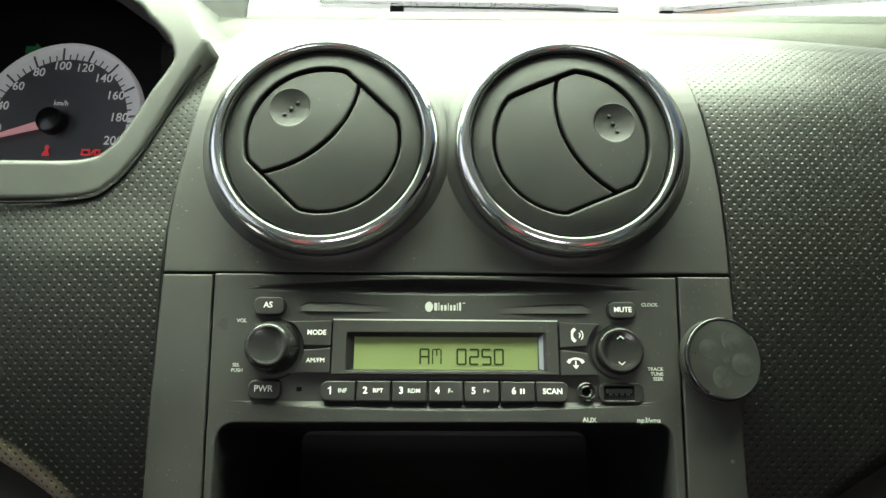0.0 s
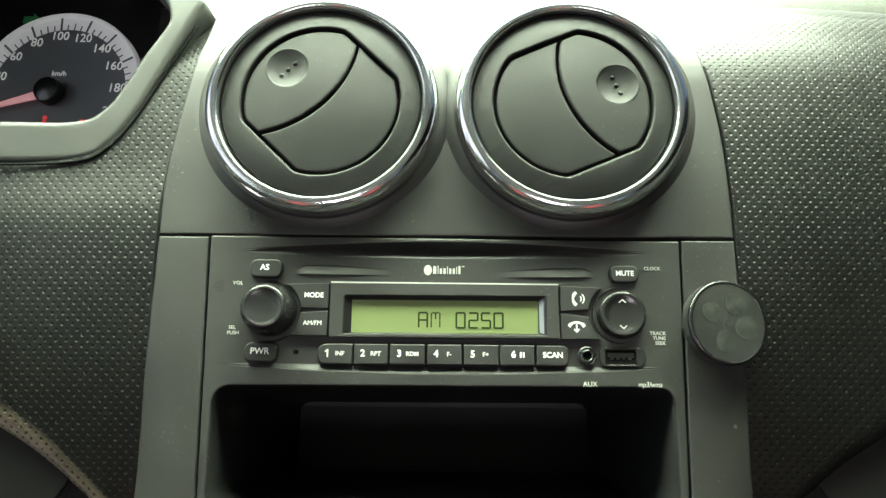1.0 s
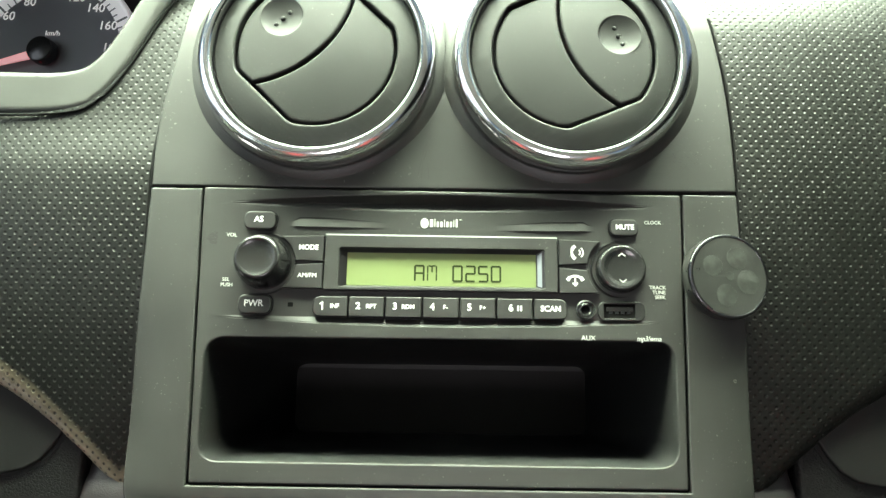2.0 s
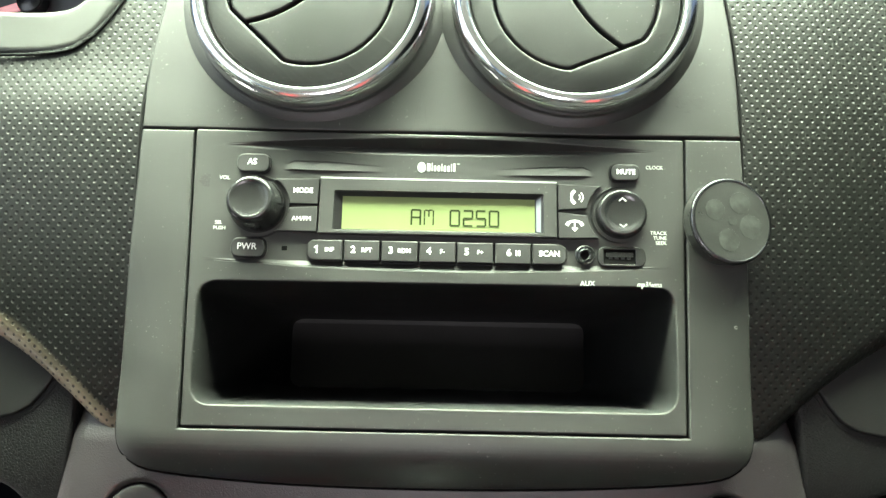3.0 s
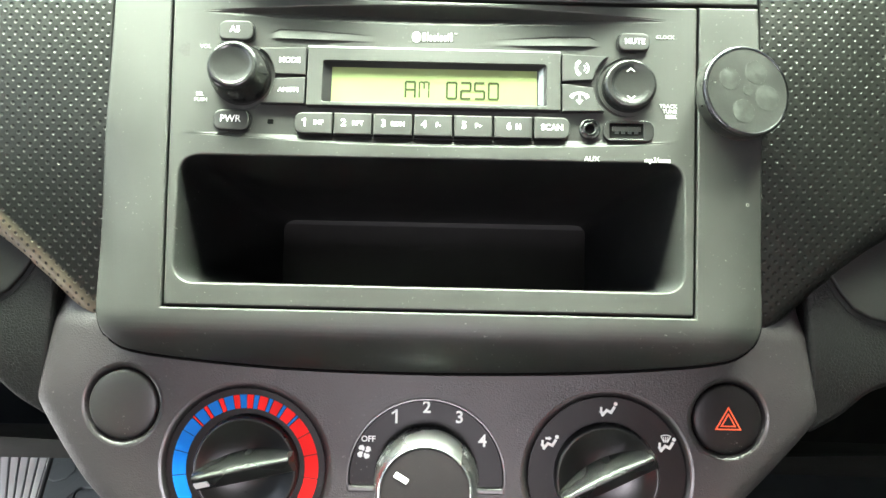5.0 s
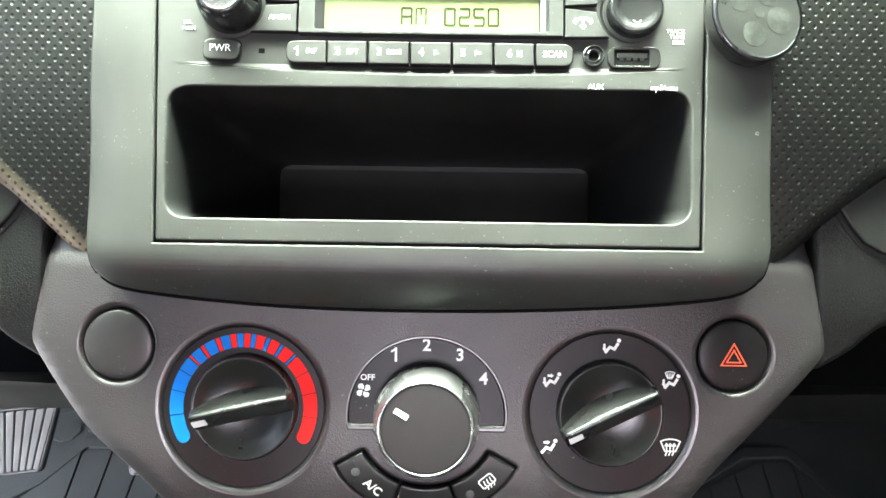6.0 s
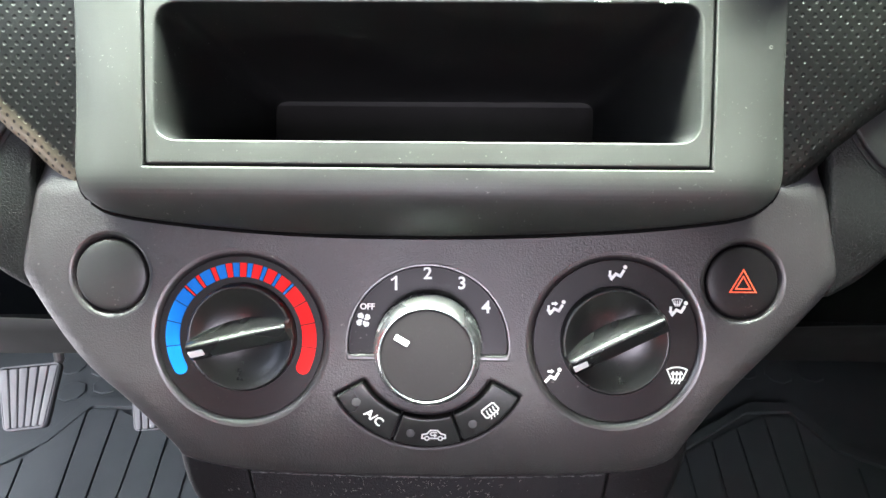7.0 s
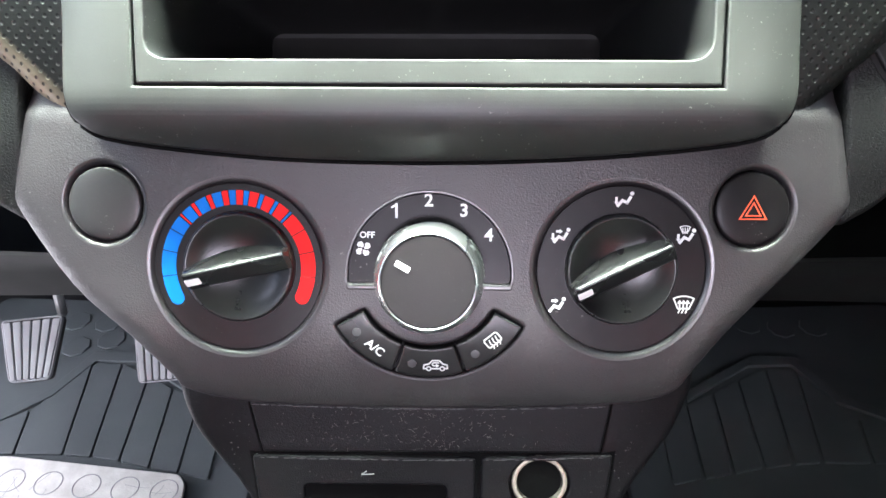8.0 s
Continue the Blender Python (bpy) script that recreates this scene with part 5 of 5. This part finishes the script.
part("lighter_socket", lathe([(11.0, -6), (11.1, -2.6), (10.7, -1.9), (10.0, -1.7), (9.2, -1.9), (8.8, -3.5), (9.0, -14), (8.6, -14.5), (8.8, -34), (3.2, -34), (3.0, -31), (0, -30.6)], 48), M_RING, console, "bare metal lighter socket", shift(43.5, -76.6, -10.7))

# ---------- instrument cluster ----------
cluster = thing("instrument_cluster", MA, "dark instrument cluster with speedometer under a grey-green hood", "instrument cluster")
o_low = [(-430, 60), (-400, 38), (-330, 34), (-205, 33.5), (-166, 35), (-152.5, 41), (-141.6, 56), (-129.8, 82.5), (-119.8, 106), (-115.6, 116), (-117.4, 120.5), (-123, 130), (-134.5, 148), (-162, 178), (-210, 200), (-300, 205), (-400, 190), (-440, 140)]
i_low = [(-410, 80), (-395, 60), (-330, 54.5), (-208, 54.5), (-169, 54.8), (-156.3, 60.5), (-147.4, 74.4), (-140.4, 89), (-133.6, 101), (-131.4, 108), (-135, 117.5), (-145, 128.5), (-158, 141.5), (-200, 166), (-300, 176), (-390, 160), (-418, 120)]


def closed(pts, n=4):
    full = smooth_line(pts + [pts[0]], n)
    return full[:-1]


OUT, INN = closed(o_low), closed(i_low)
part("hood", bent(plate([OUT, INN], -4, 22, 3.2, 4), lambda u, v, w: (u, v, w - 0.0022 * max(0, v - 100) ** 2), range(-420, -110, 8), range(40, 210, 5)), M_HOOD, cluster, "smooth grey-green cluster hood")
part("seam", rod([(x + 0.5, y - 0.6, -0.7 - 20.0 * ((y - 20) / 160) ** 2 - 3.0 * ease((y - 5) / 30)) for x, y in OUT if y < 108 and x > -330], 0.6), M_VOID, cluster, "dark joint round the hood")


def deeper(pts, d, sc):
    cx, cy = -280, 115
    return [(cx + (x - cx) * sc, cy + (y - cy) * sc + 0.566 * d - 0.55 * d * ease((90 - y) / 34), -14 - 0.824 * d - 0.3 * d * ease((90 - y) / 34)) for x, y in pts]


part("inner_wall", loft([deeper(INN, 0, 1.0), deeper(INN, 25, 0.985), deeper(INN, 80, 0.96), deeper(INN, 175, 0.95)]), M_BODY, cluster, "dark inner wall of the hood")
toC = MA.inverted() @ MC
part("backing", plate([rect(-260, -60, 120, 110, 10)], -4, 3, 0.3), M_DARK, cluster, "black instrument backing", toC)
RD = 59.0
dial = part("speedometer", plate([circle(0, 0, RD - 9.5, 96)], -0.6, 2, 0.1), M_CLUSTER, cluster, "black speedometer face", toC @ shift(3.5, -2.0))
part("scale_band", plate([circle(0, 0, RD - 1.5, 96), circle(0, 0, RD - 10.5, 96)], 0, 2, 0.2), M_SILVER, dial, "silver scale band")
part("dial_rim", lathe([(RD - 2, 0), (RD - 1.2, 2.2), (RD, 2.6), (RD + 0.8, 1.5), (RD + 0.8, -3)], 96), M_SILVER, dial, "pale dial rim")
for k in range(0, 11):
    val = 20 * k
    a = 96.5 + (100 - val) / 20 * 22.2
    ca, sa = math.cos(radians(a)), math.sin(radians(a))
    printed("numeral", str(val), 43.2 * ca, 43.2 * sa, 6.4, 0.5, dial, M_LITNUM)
    for j in range(4 if k < 10 else 1):
        b = radians(a - 22.2 * j / 4)
        r0, r1 = (RD - 12.5, RD - 2.5) if j == 0 else (RD - 11, RD - 6.5 if j == 2 else RD - 7.5)
        part("tick", strokes([[(r0 * math.cos(b), r0 * math.sin(b)), (r1 * math.cos(b), r1 * math.sin(b))]], 1.5 if j == 0 else 0.9, 0.3), M_CLUSTER, dial)
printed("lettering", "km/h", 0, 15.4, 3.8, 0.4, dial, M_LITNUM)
part("needle", plate([[(-46, -15.4), (-46, -13.4), (-3, 2.2), (3, -2.8)]], 6, 1.4, 0.3), M_NEEDLE, dial, "pale red needle")
part("hub", lathe([(9.0, 3), (9.0, 8), (8.2, 9.6), (6, 10.4), (0, 10.6)], 40), M_KNOB, dial, "black needle hub")
part("warning_lamp", joined([plate([circle(-3.2, -16.4, 1.5, 12)], 0.6, 0.8, 0.05), strokes([[(-5.2, -21.8), (-3.2, -18.2), (-1.2, -21.8), (-5.2, -21.8)], [(-4.2, -20.4), (-2.0, -19.6)]], 1.2, 0.6)]), M_WARN, dial, "lit red warning symbol")
part("warning_lamp", strokes([[(22, -21), (27, -21), (27, -17.6), (22, -17.6), (22, -21)], [(28.4, -21), (30.2, -17.6)], [(31, -21), (34, -21), (34, -17.6), (31, -17.6), (31, -21)]], 1.0, 0.6), M_WARN, dial, "lit red warning symbol")
# The arrow is off; a weak glow is added to make its green visible.
part("indicator_lamp", plate([[(-33, 52), (-26, 52), (-26, 49.5), (-20, 54.5), (-26, 59.5), (-26, 57), (-33, 57)]], -1.5, 0.6, 0.05), M_WARNG, cluster, "unlit green arrow with a faint added glow", toC)
rev = part("tachometer", plate([circle(-122, 4, RD - 2, 72)], -0.4, 2, 0.2), M_CLUSTER, cluster, "black neighbouring gauge", toC)
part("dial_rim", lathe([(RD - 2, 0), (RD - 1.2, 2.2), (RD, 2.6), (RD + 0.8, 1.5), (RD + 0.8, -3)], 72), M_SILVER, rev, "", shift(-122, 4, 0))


# ---------- footwells: mats, pedals ----------
def mat_panel(pts, z, mat_ob, h=5):
    return part("rib_panel", plate([rounded(pts, 3, 3)], z, h, 1.0, 2), M_MAT, mat_ob)


dmat = thing("floor_mat", WORLD, "grey ribbed rubber floor mat in the driver footwell", "floor mat", "rubber floor mats")
part("base", plate([rounded([(-640, 180), (-200, 150), (-205, 700), (-640, 720)], 20)], 13, 12, 2), M_MAT, dmat, "grooved rubber sheet")
lines = [((-545, 476), (-535, 440)), ((-490, 512), (-476, 440)), ((-449, 588), (-421, 440)), ((-411, 590), (-388, 437)), ((-369, 569), (-354, 432)), ((-331, 548), (-318, 424)), ((-293, 530), (-284, 418)), ((-255, 510), (-248, 410))]
for (a, b), (c, d) in zip(lines, lines[1:]):
    mat_panel([(a[0] + 1.2, a[1] - 4), (c[0] - 1.2, c[1] - 4), (d[0] - 1.2, d[1] + 6), (b[0] + 1.2, b[1] + 6)], 16, dmat)
mat_panel([(-600, 470), (-520, 500), (-483, 541), (-456, 606), (-400, 606), (-300, 545), (-296, 528), (-390, 588), (-446, 590), (-474, 530), (-520, 488), (-600, 460)], 17, dmat)
for cx, cy in ((-509, 668), (-464, 665), (-487, 618), (-446, 632), (-420, 672), (-400, 636)):
    part("stud", lathe([(19, 10), (18.5, 14.2), (17.5, 14.8), (12, 14.7), (0, 14.7)], 8), M_MAT, dmat, "", shift(cx, cy, 0))
plate_m = solo("heel_plate", plate([rounded([(-600, 436), (-470, 437), (-277, 416), (-268, 405), (-250, 250), (-600, 250)], 8)], 24, 5, 1.2), M_ALU, WORLD, "scuffed pale metal heel plate on the rubber mat", "heel plate")
hp = plate_m
for k in range(6):
    for r in range(3):
        part("boss", lathe([(14.6, -1), (14.4, 0.25), (13.9, 0.5), (13.4, 0.3), (13.1, -0.6)], 36), M_PEDAL, hp, "thin raised ring", shift(-496 + 41.8 * k + 6 * r, 409 - 2.8 * k - 46 * r, 24))
marks = []
for k in range(46):
    x, y, a, h = rng.uniform(-540, -285), rng.uniform(330, 408), rng.uniform(0, 3.1), rng.uniform(3, 16)
    marks.append([(x - h * math.cos(a), y - h * math.sin(a)), (x + rng.uniform(-2, 2), y + rng.uniform(-2, 2)), (x + h * math.cos(a), y + h * math.sin(a))])
tagged(part("scratch", strokes(marks, 0.55, 24.05, 0.06), M_PEDAL, hp), "fine dark scratches", kind="stuff")
pmat = thing("floor_mat", WORLD, "dark ribbed rubber floor mat in the passenger footwell", "floor mat", "rubber floor mats")
part("base", plate([rounded([(200, 150), (640, 180), (640, 720), (205, 700)], 20)], 13, 12, 2), M_MAT, pmat, "grooved rubber sheet")
for (a, b), (c, d) in zip(lines, lines[1:]):
    mat_panel([(-c[0] + 2, c[1] - 4), (-a[0] - 2, a[1] - 4), (-b[0] - 2, b[1] + 6), (-d[0] + 2, d[1] + 6)], 16, pmat)
mat_panel([(300, 545), (400, 606), (456, 606), (483, 541), (600, 470), (600, 460), (474, 530), (446, 590), (390, 588), (296, 528)], 20, pmat)
for cx, cy in ((509, 668), (464, 665), (420, 672)):
    part("stud", lathe([(19, 10), (18.5, 14.2), (17.5, 14.8), (12, 14.7), (0, 14.7)], 8), M_MAT, pmat, "", shift(cx, cy, 0))


def pedal(name, m, wt, wb, h, label, arm):
    p = thing(name, m, label, "pedal", "foot pedals")
    out = rounded([(-wb / 2, -h / 2), (wb / 2, -h / 2), (wt / 2, h / 2), (-wt / 2, h / 2)], 6)
    part("backing", plate([out], 0, 8, 1.5), M_RUBBER, p, "black pedal plate")
    k = 6
    for i in range(k):
        f0, f1 = (i + 0.09) / k - 0.5, (i + 0.91) / k - 0.5
        part("tread_rib", plate([rounded([(f0 * wb * 0.94, -h / 2 + 2), (f1 * wb * 0.94, -h / 2 + 2), (f1 * wt * 0.96, h / 2 - 3), (f0 * wt * 0.96, h / 2 - 3)], 1.5, 2)], 3.5, 5, 1.0), M_PEDAL, p, "worn pale rubber rib")
    part("pad_frame", plate([out, rounded([(x * 0.93, y * 0.95) for x, y in ((-wb / 2, -h / 2), (wb / 2, -h / 2), (wt / 2, h / 2), (-wt / 2, h / 2))], 5)], 3.0, 5, 1.0), M_PEDAL, p, "worn pale rubber border")
    inv = m.inverted()
    top = inv @ Vector((m.translation.x + 0.02, 0.58, 0.44)) / MM
    end = inv @ Vector((m.translation.x + 0.02, 0.87, 0.44)) / MM
    part("arm", rod(arm[:2] + [tuple(top)], 5), M_STEEL, p, "bright steel pedal arm")
    part("bracket", rod([tuple(top), tuple(end)], 9), M_RUBBER, p, "dark pivot bracket on the bulkhead")
    return p


pedal("pedal", pose(-0.424, 0.478, 0.146, 38, 0, 10), 62, 40, 66, "worn ribbed pedal pad on a steel arm", [(14, 10, -6), (20, 40, -20), (26, 130, -60)])
pedal("pedal", pose(-0.300, 0.492, 0.128, 45, 0, 8), 52, 44, 60, "worn ribbed accelerator pedal beside the console", [(0, 10, -6), (0, 60, -10), (0, 140, -40)])

# ---------- cowl, wipers and seats behind ----------
for pts, blade in (([(-60, 905, 757), (100, 900, 755), (225, 896, 752)], [(-160, 900, 760), (180, 896, 757)]), ([(290, 905, 751), (430, 890, 764), (640, 875, 780)], [(330, 900, 757), (700, 868, 788)])):
    wv = thing("wiper", WORLD, "black windscreen wiper resting below the glass", "wiper", "windscreen wipers")
    part("arm", rod(pts, 3.5), M_RUBBER, wv)
    part("blade", rod(blade, 2.2), M_RUBBER, wv, "thin rubber blade")
    part("pivot", rod([(pts[0][0], 905, 715), (pts[0][0], 905, 757)], 9), M_RUBBER, wv, "black wiper pivot")


def seat(name, x):
    s = thing(name, Matrix.Translation((x, -0.55, 0)), "dark red cloth car seat behind the dashboard", "car seat", "front seats")
    part("cushion", box(-240, -50, 150, 240, 420, 330, 60, 4), M_SEAT, s)
    part("backrest", box(-230, -200, 330, 230, -60, 900, 50, 4), M_SEAT, s)
    part("centre_panel", box(-75, -70, 430, 75, -48, 720, 10, 3), M_REDSEAT, s, "dark red cloth centre panel")
    part("headrest", box(-120, -190, 940, 120, -90, 1110, 40, 4), M_SEAT, s)
    for sx in (-50, 50):
        part("post", rod([(sx, -140, 890), (sx, -140, 950)], 7), M_STEEL, s)
    part("base", box(-200, -150, 4, 200, 380, 160, 10, 2), M_BODY, s)
    return s


seat("front_seat", -0.37)
seat("front_seat", 0.37)

wheel = thing("steering_wheel", pose(-0.37, 0.06, 0.66, 62, 0, 0), "black steering wheel in front of the instrument cluster", "steering wheel")
rim = [(185 + 15 * math.cos(2 * math.pi * k / 12), 15 * math.sin(2 * math.pi * k / 12)) for k in range(12)]
part("rim", lathe(rim, 64, True), M_BODY, wheel, "padded rim")
part("hub", lathe([(0, 18), (50, 14), (70, 0), (60, -40), (45, -260), (0, -260)], 40), M_BODY, wheel, "hub and column shroud")
for a in (0, 180, 270):
    part("spoke", box(55, -22, -12, 178, 22, 2, 5, 2), M_BODY, wheel, "", Matrix.Rotation(radians(a), 4, "Z"))
